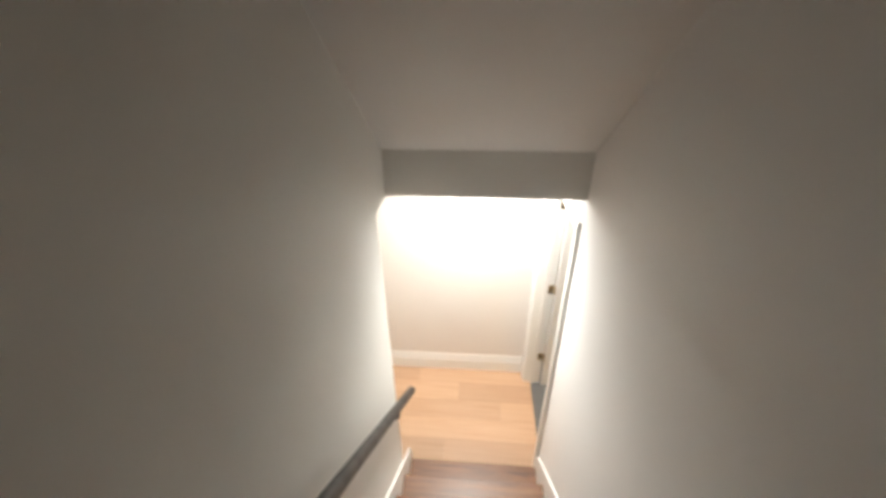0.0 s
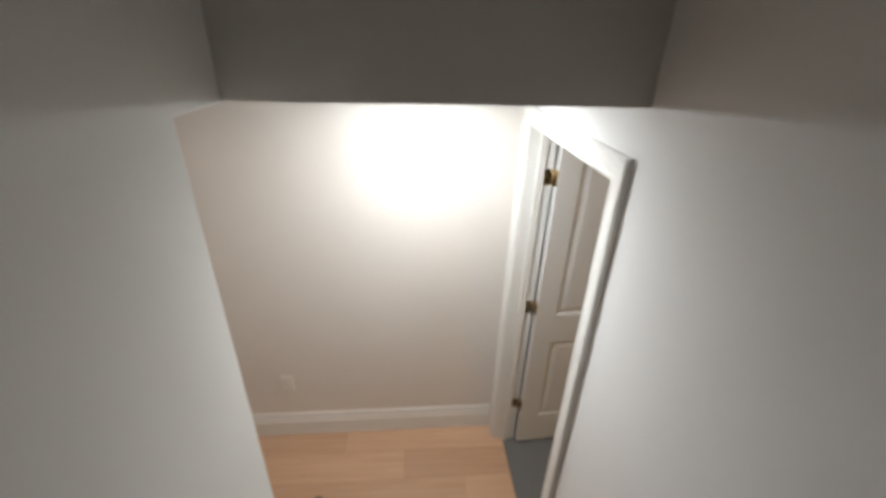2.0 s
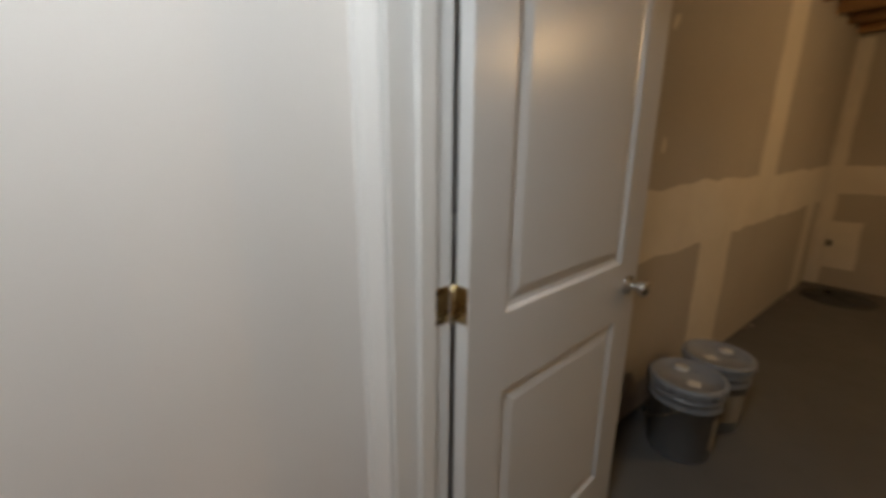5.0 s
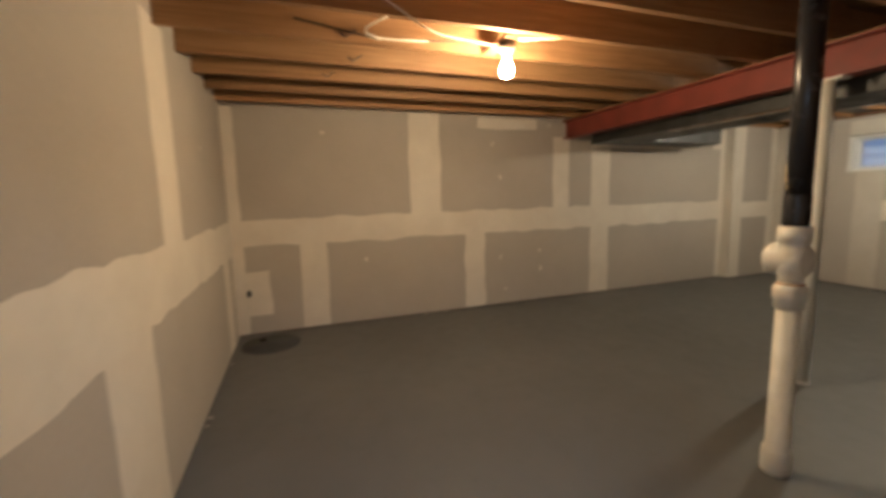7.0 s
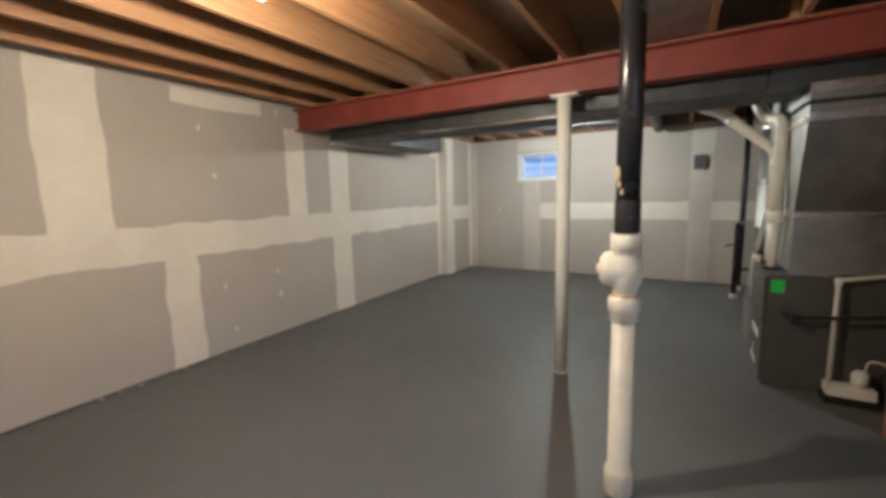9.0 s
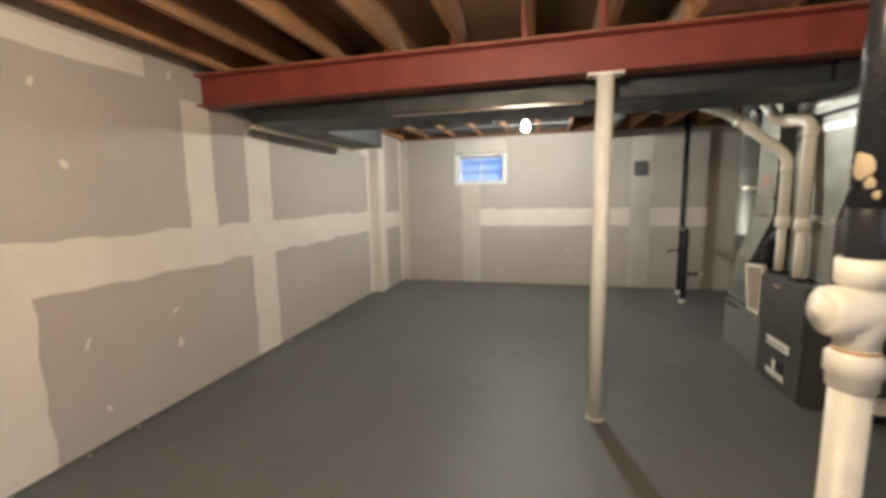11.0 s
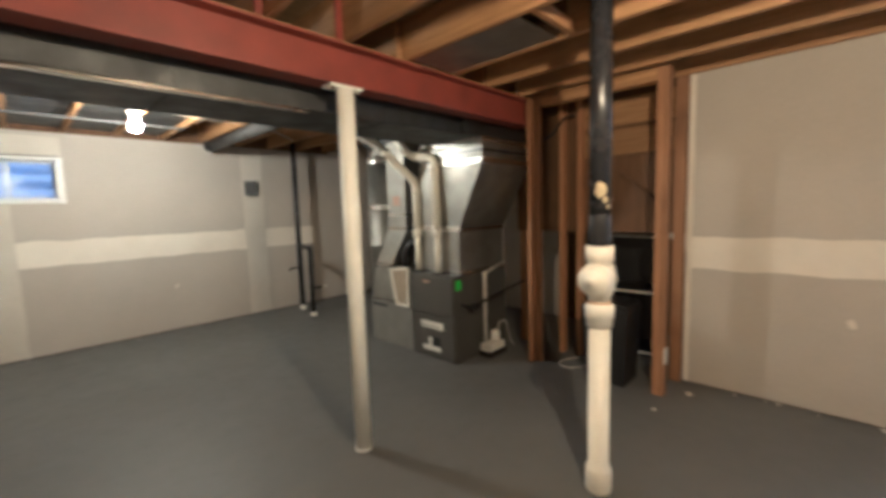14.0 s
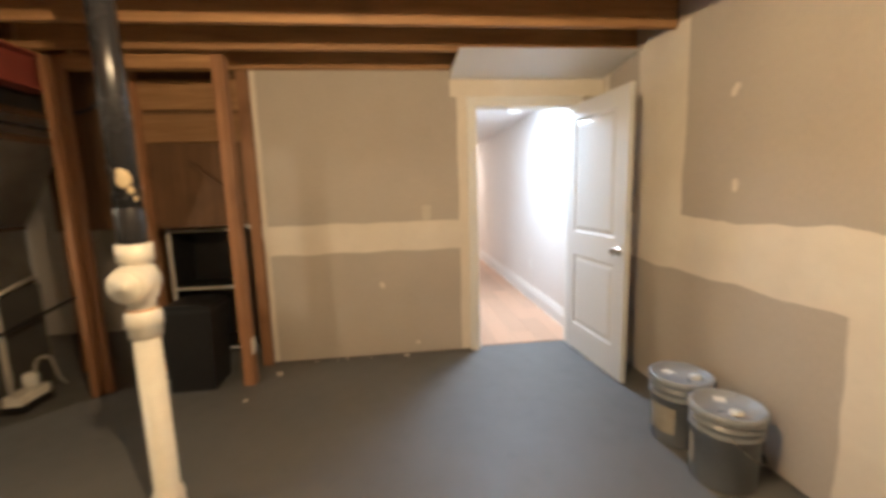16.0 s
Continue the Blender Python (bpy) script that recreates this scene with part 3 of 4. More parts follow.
for z in (0.33, 1.07, 1.81):
    h = part("hinge", boxes((-0.0025, 0.0005, -0.033, -0.001, z - 0.038, z + 0.038), bevel=0.001), M_BRASS, door, "worn brass hinge")
    part("hinge_knuckle", lathe([(0.0055, z - 0.040), (0.0055, z + 0.040)], 12, at=(-0.007, 0.001, 0)), M_BRASS, h)
    part("jamb_leaf", boxes((-0.034, -0.001, D1 - 0.002, D1 - 0.0003, z - 0.038, z + 0.038)), M_BRASS, door_frame, "worn brass hinge leaf")
for side in (1, -1):
    y0 = 0.0 if side > 0 else -0.035
    q = Euler((radians(-90 * side), 0, 0)).to_matrix().to_4x4()
    k = part("knob", lathe([(0.032, 0), (0.032, 0.006), (0.013, 0.010), (0.011, 0.030), (0.022, 0.038), (0.028, 0.050), (0.024, 0.062), (0.0, 0.066)], 24, None, (DOORW - 0.065, y0, 0.945), q),
             M_NICKEL, door, "satin nickel round knob")

# hall trims
BASE_PROFILE = [(0, 0), (0.017, 0), (0.017, 0.118), (0.013, 0.126), (0.013, 0.142), (0.009, 0.150), (0.009, 0.168), (0.005, 0.180), (0.005, 0.188), (0, 0.188)]
structure("baseboard_hall_end", prism([(HY - d, z) for d, z in BASE_PROFILE], "x", WEST, HX - 0.022), M_TRIM, "white stepped baseboard along the hall wall", "baseboard")
structure("baseboard_hall_back", prism([(YL + d, z) for d, z in BASE_PROFILE], "x", WEST, SL - 0.112), M_TRIM, "white stepped baseboard along the hall wall", "baseboard")

# stairs
stairs = thing("staircase", "closed wooden staircase with stained oak treads", "stairs", (0, 0, 0))
for k in range(NSTEP):
    y, z = Y_ST - k * RUN, (k + 1) * RISE
    part("tread", boxes((SL + 0.016, HX - 0.022, y - RUN - 0.002, y + 0.025, z - 0.028, z), bevel=0.006), M_TREAD, stairs)
    part("riser", boxes((SL + 0.016, HX - 0.022, y - 0.016, y, k * RISE + 0.001, z - 0.028)), M_TREAD, stairs)
part("landing", boxes((SL, HX - 0.004, YTOP - 1.1, YTOP - 0.003, NSTEP * RISE - 0.03, NSTEP * RISE)), M_TREAD, stairs)
for xa, xb, nm in ((SL, SL + 0.015, "skirt_board"), (HX - 0.021, HX - 0.0045, "skirt_board")):
    z = 0.195 + 0.16
    pts = [(Y_ST + 0.05, 0.0), (Y_ST + 0.05, z - 0.13), (Y_ST + 0.03, z - 0.05), (Y_ST - 0.03, z), (YTOP, z + (Y_ST - YTOP) * SLOPE), (YTOP, (Y_ST - YTOP) * SLOPE - 0.25), (Y_ST - 0.3, 0.0)]
    part(nm, prism(pts, "x", xa, xb, 0.002), M_TRIM, stairs, "white painted skirt board")
rail = thing("handrail", "dark painted round handrail on the stairwell wall", "handrail", (0, 0, 0))
_a, _b = (SL + 0.065, -1.235, 0.985), (SL + 0.065, -4.2, 0.985 + 2.965 * SLOPE)
part("rail", tube([_a, _b], 0.023, 16), M_RAIL, rail)
for s in (0.12, 0.5, 0.88):
    p = Vector(_a).lerp(Vector(_b), s)
    part("bracket", tube(bend([(SL, p.y, p.z - 0.09), (SL + 0.065, p.y, p.z - 0.09), (SL + 0.065, p.y, p.z - 0.01)], 0.04), 0.007, 8), M_RAIL, rail)

# sloped soffit above the door
structure("soffit", prism([(0.0, 2.265), (0.56, ZJ - 0.006), (0.0, ZJ - 0.006)], "y", -1.29, -0.001), M_WHITE, "white primed sloping drywall patch above the door", "soffit")

# ---------- window ----------
win = tagged(new("window_1"), "small white sliding basement window, bluish daylight behind", "window", kind="structure")
part("head_panel", boxes((WX0 - 0.045, WX1 + 0.045, YS + 0.0005, YS + 0.014, WZ1 + 0.031, ZJ - 0.06), bevel=0.003), M_SKIM, win)
# Thin black strip on the panel paints the shadow line over the head.
part("shadow_gap_strip", boxes((WX0 - 0.02, WX1 + 0.04, YS + 0.0142, YS + 0.0165, WZ1 + 0.036, WZ1 + 0.046)), M_BLACK, win, "black strip standing for the shadow above the window")
part("sill", boxes((WX0 - 0.05, WX1 + 0.05, YS - 0.2, YS + 0.022, WZ0 - 0.035, WZ0 - 0.001), bevel=0.004), M_TRIM, win)
part("head", boxes((WX0 - 0.05, WX1 + 0.05, YS - 0.2, YS + 0.022, WZ1 - 0.002, WZ1 + 0.03), bevel=0.004), M_TRIM, win)
for x0, x1 in ((WX0 - 0.045, WX0 + 0.012), (WX1 - 0.012, WX1 + 0.045)):
    part("side_casing", boxes((x0, x1, YS - 0.2, YS + 0.016, WZ0, WZ1 - 0.003), bevel=0.003), M_TRIM, win)
_mid = (WX0 + WX1) / 2
for x0, x1, y in ((WX0 + 0.012, _mid + 0.018, -0.12), (_mid - 0.018, WX1 - 0.012, -0.15)):
    s = part("sash", boxes((x0, x0 + 0.022, YS + y, YS + y + 0.028, WZ0, WZ1), (x1 - 0.022, x1, YS + y, YS + y + 0.028, WZ0, WZ1),
             (x0 + 0.022, x1 - 0.022, YS + y, YS + y + 0.028, WZ0, WZ0 + 0.022), (x0 + 0.022, x1 - 0.022, YS + y, YS + y + 0.028, WZ1 - 0.026, WZ1)), M_TRIM, win)
    g = part("pane", boxes((x0 + 0.023, x1 - 0.023, YS + y + 0.012, YS + y + 0.016, WZ0 + 0.023, WZ1 - 0.027)), M_GLASS, s)
    g.visible_shadow = False
_bm = bmesh.new()
_rows = []
for i in range(25):
    z = 1.35 + 0.04 * i
    r = 0.62 + 0.022 * math.sin(i * math.pi / 2)
    _rows.append([_bm.verts.new(((WX0 + WX1) / 2 + r * math.cos(a), YS - 0.26 - r * math.sin(a) * 0.9, z)) for a in (math.pi * k / 20 for k in range(21))])
for lo, hi in zip(_rows, _rows[1:]):
    for k in range(20):
        _bm.faces.new((lo[k], lo[k + 1], hi[k + 1], hi[k])).smooth = True
bmesh.ops.solidify(_bm, geom=list(_bm.faces), thickness=0.003)
tagged(part("window_well", _bm, M_WELL), "white ribbed plastic window well", "window well")
structure("ground", boxes((-40, 40, -60, YS - 0.26, 1.2, 1.36)), M_SOIL, "dark soil outside the basement window", "ground")

# ---------- ducts ----------
main_duct = thing("supply_duct", "long grey galvanised sheet metal trunk duct", "duct", (0, 0, 0))
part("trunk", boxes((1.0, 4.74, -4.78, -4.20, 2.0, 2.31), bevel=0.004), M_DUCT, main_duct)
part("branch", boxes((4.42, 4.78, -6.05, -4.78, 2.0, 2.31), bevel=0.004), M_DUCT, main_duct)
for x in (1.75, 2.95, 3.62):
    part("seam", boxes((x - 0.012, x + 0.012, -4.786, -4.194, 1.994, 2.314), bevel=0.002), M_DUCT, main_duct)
part("hanger_strip", boxes((2.30, 3.58, -4.235, -4.185, 1.982, 1.994), bevel=0.002), M_TIN, main_duct, "bright metal strip")
part("edge_strip", boxes((4.742, 4.80, -6.05, -4.25, 1.972, 1.998), bevel=0.002), M_MUD, main_duct, "pale wooden strip under the edge")


# ---------- furnace corner ----------
furnace = thing("furnace", "dark grey gas furnace with a green sticker on its side", "furnace", (0, 0, 0))
FX, FY0, FY1, FZ = 0.88, -5.00, -4.42, 0.80
part("cabinet", boxes((0.10, FX, FY0, FY1, 0.0, FZ), bevel=0.006), M_FURN, furnace)
_up = part("upper_door", boxes((FX + 0.001, FX + 0.022, FY0 + 0.01, FY1 - 0.01, 0.43, FZ - 0.015), bevel=0.006), M_FURN, furnace)
_low = part("lower_door", boxes((FX + 0.001, FX + 0.014, FY0 + 0.02, FY1 - 0.01, 0.02, 0.415), bevel=0.006), M_FURN, furnace)
part("maker_badge", prism([(-4.76 + 0.05 * math.cos(a), 0.735 + 0.014 * math.sin(a)) for a in (k * math.pi / 8 for k in range(16))], "x", FX + 0.022, FX + 0.025), M_PINK, _up, "small oval badge")
part("rating_label", boxes((FX + 0.0145, FX + 0.016, -4.85, -4.56, 0.29, 0.355)), M_LABEL, _low)
part("warning_label", boxes((FX + 0.0145, FX + 0.016, -4.83, -4.60, 0.075, 0.12), (FX + 0.0145, FX + 0.016, -4.755, -4.71, 0.12, 0.20)), M_LABEL, _low)
for k in range(5):
    part("print_line", boxes((FX + 0.016, FX + 0.0166, -4.84 + 0.05 * k, -4.81 + 0.05 * k, 0.305, 0.32)), M_FURN, _low)
part("sight_window", boxes((FX + 0.0145, FX + 0.0158, -4.70, -4.60, 0.13, 0.21)), M_BLACK, _low)
part("green_sticker", boxes((0.79, 0.865, FY1 + 0.0005, FY1 + 0.002, 0.675, 0.765)), M_GREEN, furnace, "bright green inspection sticker")
part("gas_line", tube(bend([(0.78, FY1 - 0.01, 0.53), (0.78, FY1 + 0.11, 0.53), (0.25, FY1 + 0.11, 0.60), (-0.35, FY1 + 0.08, 0.66)], 0.05), 0.012, 10), M_BLACK, furnace, "black gas line")
part("gas_valve", boxes((0.72, 0.77, FY1 + 0.09, FY1 + 0.135, 0.50, 0.56), bevel=0.006), M_BLACK, furnace)


def frustum(lower, z0, upper, z1):
    """A tapered box between two rectangles (x0, x1, y0, y1)."""
    bm = bmesh.new()
    lo = [bm.verts.new((x, y, z0)) for x, y in ((lower[0], lower[2]), (lower[1], lower[2]), (lower[1], lower[3]), (lower[0], lower[3]))]
    hi = [bm.verts.new((x, y, z1)) for x, y in ((upper[0], upper[2]), (upper[1], upper[2]), (upper[1], upper[3]), (upper[0], upper[3]))]
    bm.faces.new(lo[::-1])
    bm.faces.new(hi)
    for k in range(4):
        bm.faces.new((lo[k], lo[(k + 1) % 4], hi[(k + 1) % 4], hi[k]))
    return bm


plenum = thing("supply_plenum", "bright sheet metal plenum rising from the furnace", "duct", (0, 0, 0.802))
part("lower_box", boxes((0.11, 0.775, -4.93, -4.44, 0, 0.42), bevel=0.003), M_GALV, plenum)
part("transition", frustum((0.11, 0.775, -4.93, -4.44), 0.42, (0.06, 0.80, -4.90, -4.14), 1.00), M_GALV, plenum)
part("upper_box", boxes((0.06, 0.80, -4.90, -4.14, 1.00, 1.195)), M_DULL, plenum)
part("top_duct", boxes((-0.20, 0.995, -4.78, -4.155, 1.20, 1.50), bevel=0.003), M_DUCT, plenum)
for z0, z1, r in ((0.0, 0.025, (0.106, 0.779, -4.934, -4.436)), (0.395, 0.445, (0.106, 0.779, -4.934, -4.436)), (0.98, 1.03, (0.056, 0.804, -4.904, -4.136)), (1.15, 1.199, (0.056, 0.804, -4.904, -4.136))):
    part("foil_tape", boxes((r[0], r[1], r[2], r[3], z0, z1), bevel=0.002), M_TAPE, plenum, "crinkled shiny foil tape")
part("black_strap", boxes((0.052, 0.808, -4.908, -4.132, 1.075, 1.10), bevel=0.003), M_ABS, plenum, "black flat strap round the sheet metal")

ret = thing("return_duct", "dull galvanised return air duct beside the furnace", "duct", (0, 0, 0))
part("base_box", boxes((0.30, 0.86, -5.69, -5.02, 0.0, 0.43), bevel=0.005), M_BASEBOX, ret)
part("front_riser", lathe([(0.165, 0.432), (0.165, 1.02), (0.169, 1.024), (0.169, 1.034), (0.165, 1.038), (0.165, 1.94)], 32, at=(0.66, -5.66, 0)), M_GALV, ret)
_elbow = [(0.66, -5.66 + 0.17 * (1 - math.cos(a)), 1.94 + 0.17 * math.sin(a)) for a in (math.pi / 2 * k / 4 for k in range(5))]
for p, q in zip(_elbow, _elbow[1:]):
    part("elbow_gore", tube([p, q], [0.168, 0.164], 24), M_TIN, ret, "shiny crimped elbow segment")
part("damper_slot", boxes((0.862, 0.866, -5.66, -5.42, 0.385, 0.41)), M_BLACK, ret, "dark slot")
part("boot", frustum((0.405, 0.845, -5.70, -5.30), 0.431, (0.405, 0.825, -5.62, -5.36), 0.83), M_GALV, ret)
part("offset", frustum((0.405, 0.825, -5.62, -5.36), 0.832, (0.405, 0.79, -5.42, -5.14), 1.20), M_GALV, ret)
part("branch_riser", boxes((0.405, 0.79, -5.42, -5.14, 1.202, 2.10), bevel=0.003), M_GALV, ret)
part("elbow", boxes((0.30, 0.80, -5.78, -5.05, 2.10, 2.30), bevel=0.01), M_DUCT, ret)
for r, z in (((0.40, 0.795, -5.425, -5.135), 1.22), ((0.40, 0.795, -5.425, -5.135), 1.36), ((0.40, 0.83, -5.625, -5.355), 0.83), ((0.40, 0.849, -5.704, -5.296), 0.452)):
    part("foil_tape", boxes((r[0], r[1], r[2], r[3], z - 0.016, z + 0.016), bevel=0.002), M_TAPE, ret, "crinkled shiny foil tape")
for z in (1.44, 1.93):
    part("foil_band", lathe([(0.1665, z - 0.025), (0.1675, z - 0.02), (0.1675, z + 0.02), (0.1665, z + 0.025)], 32, at=(0.66, -5.66, 0)), M_TAPE, ret, "crinkled shiny foil tape")
part("pink_label", boxes((0.7905, 0.792, -5.33, -5.22, 1.45, 1.55)), M_PINK, ret)

flt = thing("furnace_filter", "pale framed furnace filter leaning in its slot", "filter", (0.845, -5.20, 0.432), turn=0)
for q in (((-0.15, 0.375), (0.15, 0.41), (0.15, 0.385), (-0.145, 0.35)), ((-0.15, 0.375), (-0.06, 0.0), (-0.03, 0.0), (-0.12, 0.375)), ((-0.06, 0.0), (0.12, 0.0), (0.12, 0.022), (-0.06, 0.022)), ((0.12, 0.0), (0.14, 0.0), (0.15, 0.41), (0.13, 0.41))):
    part("frame_side", prism(q, "x", 0.0, 0.022), M_PVC, flt)
part("filter_media", prism(((-0.05, 0.01), (0.13, 0.01), (0.14, 0.39), (-0.135, 0.36)), "x", 0.006, 0.014), paint("filter_media_tan", (0.33, 0.27, 0.20), 0.9, 0.15, 20, 90, 0.4), flt, "tan pleated media")
part("black_hose", tube(bend([(-0.08, 0.02, 0.38), (-0.06, 0.02, 0.55), (-0.10, 0.12, 0.66), (-0.2, 0.16, 0.62)], 0.08), 0.05, 12), M_BLACK, flt, "black flexible hose")


def vent_pipe(label, pts, z_joint):
    t = thing("vent_pipe", label, "pipe", pts[0], "furnace vent pipes")
    o = Vector(pts[0])
    loc = [Vector(p) - o for p in pts]
    part("lower_pipe", lathe([(0.030, 0.01), (0.030, z_joint)], 18), M_PVC, t)
    part("pipe", tube(bend([Vector((0, 0, z_joint))] + loc[1:], 0.07), 0.038, 16), M_PVC, t)
    part("coupling", lathe([(0.040, z_joint - 0.02), (0.046, z_joint - 0.015), (0.046, z_joint + 0.055), (0.042, z_joint + 0.06)], 20), M_PVC, t)
    part("collar", lathe([(0.05, 0.0), (0.05, 0.012), (0.04, 0.016)], 20), M_ABS, t)
    for a, b, c in zip(loc, loc[1:], loc[2:]):
        d = (b - a).normalized()
        p = b - d * 0.085
        part("elbow_hub", tube([p - d * 0.03, p + d * 0.02], 0.043, 16), M_PVC, t)
    return t


vent_pipe("white plastic furnace vent pipe bending away", [(0.81, -4.95, 0.803), (0.81, -4.95, 1.66), (1.17, -5.05, 2.00), (1.62, -5.17, 2.23)], 0.36)
vent_pipe("white plastic furnace intake pipe with an elbow at the top", [(0.835, -4.66, 0.803), (0.835, -4.66, 1.87), (0.90, -4.93, 1.91), (1.00, -5.12, 2.20)], 0.36)

pump = thing("condensate_pump", "white condensate pump with black base and drain pipe", "pump", (0.44, -4.345, 0))
part("base", boxes((-0.13, 0.13, -0.06, 0.07, 0, 0.05), bevel=0.008), M_BLACK, pump)
part("tank", boxes((-0.12, 0.12, -0.055, 0.065, 0.051, 0.12), bevel=0.01), M_PVC, pump)
part("motor", lathe([(0.045, 0.121), (0.045, 0.20), (0.03, 0.22), (0, 0.222)], 20, at=(-0.05, 0, 0)), M_PLATE, pump)
part("drain_pipe", tube(bend([(0.10, 0.0, 0.10), (0.10, 0.0, 0.80), (-0.28, -0.05, 0.86)], 0.03), 0.014, 10), M_PVC, pump)
part("pipe_elbow", tube([(0.10, 0, 0.765), (0.10, 0, 0.815)], 0.02, 12), M_PVC, pump)
part("discharge_tube", tube(bend([(-0.06, 0.02, 0.2), (-0.06, 0.05, 0.32), (-0.16, 0.06, 0.30), (-0.22, 0.05, 0.10), (-0.30, 0.04, 0.02)], 0.1), 0.006, 8), M_WIRE, pump, "thin clear tube")

# ---------- framing under the stairs ----------
def stud(x0, x1, y0, y1, z0=0.0, z1=ZJ - 0.002, label="rough spruce wall stud standing on the floor"):
    return tagged(part("stud", boxes((x0, x1, y0, y1, z0, z1), bevel=0.003), M_STUD), label, "stud", "closet framing", "structure")


stud(0.30, 0.388, -2.93, -2.892)
stud(0.30, 0.388, -2.89, -2.852)
stud(0.0, 0.038, -2.905, -2.825)
stud(0.302, 0.39, -3.97, -3.93)
stud(0.30, 0.338, -3.928, -3.87)
stud(-0.095, -0.005, -3.875, -3.835)
stud(-0.095, -0.005, -3.70, -3.66)
stud(-0.55, -0.46, -3.93, -3.89)
stud(-0.14, -0.105, -4.37, -4.28)
tagged(part("closet_plate", boxes((0.302, 0.388, -3.838, -2.932, ZJ - 0.09, ZJ - 0.003), bevel=0.003), M_JOIST), "doubled spruce top plate over the closet opening", "plate", kind="structure")
for z0, z1, x in ((2.06, 2.28, -0.095), (1.82, 2.03, -0.097)):
    tagged(part("framing_board", boxes((x, x + 0.036, -3.655, -2.83, z0, z1), bevel=0.003), M_JOIST), "orange-brown framing board beside the stairs", "board", "closet framing", "structure")
_z = lambda y: stair_z(y) - 0.16
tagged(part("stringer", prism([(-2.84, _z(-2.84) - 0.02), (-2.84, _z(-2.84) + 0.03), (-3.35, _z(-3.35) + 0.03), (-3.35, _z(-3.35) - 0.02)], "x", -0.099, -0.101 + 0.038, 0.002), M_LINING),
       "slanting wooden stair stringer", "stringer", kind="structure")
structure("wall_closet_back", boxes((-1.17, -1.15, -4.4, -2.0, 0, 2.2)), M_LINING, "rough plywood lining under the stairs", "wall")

bin_ = thing("waste_bin", "tall black plastic bin with a rounded lid", "bin", (0.27, -3.27, 0))
part("body", frustum((-0.14, 0.14, -0.15, 0.15), 0, (-0.16, 0.16, -0.175, 0.175), 0.58), M_BLACK, bin_)
part("rim", boxes((-0.17, 0.17, -0.185, 0.185, 0.575, 0.60), bevel=0.008), M_BLACK, bin_)
part("lid", prism([(-0.18, 0.60), (0.18, 0.60), (0.165, 0.63), (0.10, 0.648), (-0.10, 0.648), (-0.165, 0.63)], "x", -0.165, 0.165, 0.005), M_BLACK, bin_)
shelf = thing("storage_rack", "black open storage rack with pale shelf edges", "rack", (-0.45, -3.40, 0))
for sy in (-0.30, 0.27):
    part("side_panel", boxes((-0.2, 0.16, sy, sy + 0.03, 0, 1.13), bevel=0.002), M_BLACK, shelf)
part("front_edge", boxes((0.161, 0.166, -0.30, -0.272, 0.0, 1.13), bevel=0.001), M_LABEL, shelf, "pale edge strip")
part("back_panel", boxes((-0.215, -0.2, -0.30, 0.30, 0.0, 1.13)), M_BLACK, shelf)
for z in (0.05, 0.60, 1.10):
    b = part("shelf_board", boxes((-0.2, 0.165, -0.27, 0.27, z, z + 0.025), bevel=0.002), M_BLACK, shelf)
    part("edge_strip", boxes((0.1652, 0.169, -0.268, 0.268, z + 0.004, z + 0.021)), M_LABEL, b, "pale edge strip")

# ---------- loose things ----------
def pail(at, turn, label):
    t = thing("paint_pail", label, "pail", at, "pails beside the door", turn)
    body = part("body", lathe([(0.128, 0.0), (0.132, 0.004), (0.142, 0.26), (0.152, 0.262), (0.152, 0.27), (0.143, 0.275), (0.144, 0.30), (0.153, 0.302), (0.153, 0.31), (0.145, 0.313), (0.147, 0.345)], 36), M_BUCKET, t)
    lid = part("lid", lathe([(0.150, 0.335), (0.156, 0.337), (0.157, 0.368), (0.150, 0.373), (0.138, 0.372), (0.134, 0.362), (0.0, 0.361)], 36), M_LID, t)
    for k in range(18):
        a = 2 * math.pi * k / 18
        part("lid_tab", boxes((-0.009, 0.009, 0.1565, 0.160, 0.338, 0.362)), M_LID, lid).matrix_local = pose(0, 0, 0, 0, 0, math.degrees(a))
    part("spout_cap", lathe([(0.03, 0.361), (0.03, 0.372), (0.0, 0.373)], 20, at=(0.06, 0.03, 0)), M_PLATE, lid)
    part("lid_sticker", boxes((-0.085, -0.03, -0.05, 0.0, 0.3612, 0.3622)), M_LABEL, lid)
    pts = [(0.155 * math.cos(a), 0.155 * math.sin(a), 0.285 - 0.15 * math.sin(max(0, a)) if 0 <= a <= math.pi else 0.285) for a in (math.pi * k / 16 for k in range(17))]
    part("bail_handle", tube(pts, 0.003, 8), M_NICKEL, t)
    part("grip", tube(pts[7:10], 0.009, 10), M_BLACK, t)
    bm = bmesh.new()
    r = 0.1425
    cols = [[bm.verts.new(((0.1335 + 0.0385 * (z - 0.004) + 0.001) * math.cos(a), (0.1335 + 0.0385 * (z - 0.004) + 0.001) * math.sin(a), z)) for z in (0.07, 0.22)] for a in (-2.2 + 0.1 * k for k in range(12))]
    for a, b in zip(cols, cols[1:]):
        bm.faces.new((a[0], b[0], b[1], a[1]))
    part("paper_label", bm, M_PAILTAG, body, "torn pale paper label")
    return t


pail((1.425, -0.245, 0), 20, "grey plastic pail with a ribbed lid by the wall")
pail((1.755, -0.255, 0), -35, "grey plastic pail with lid, wire handle and pale label")

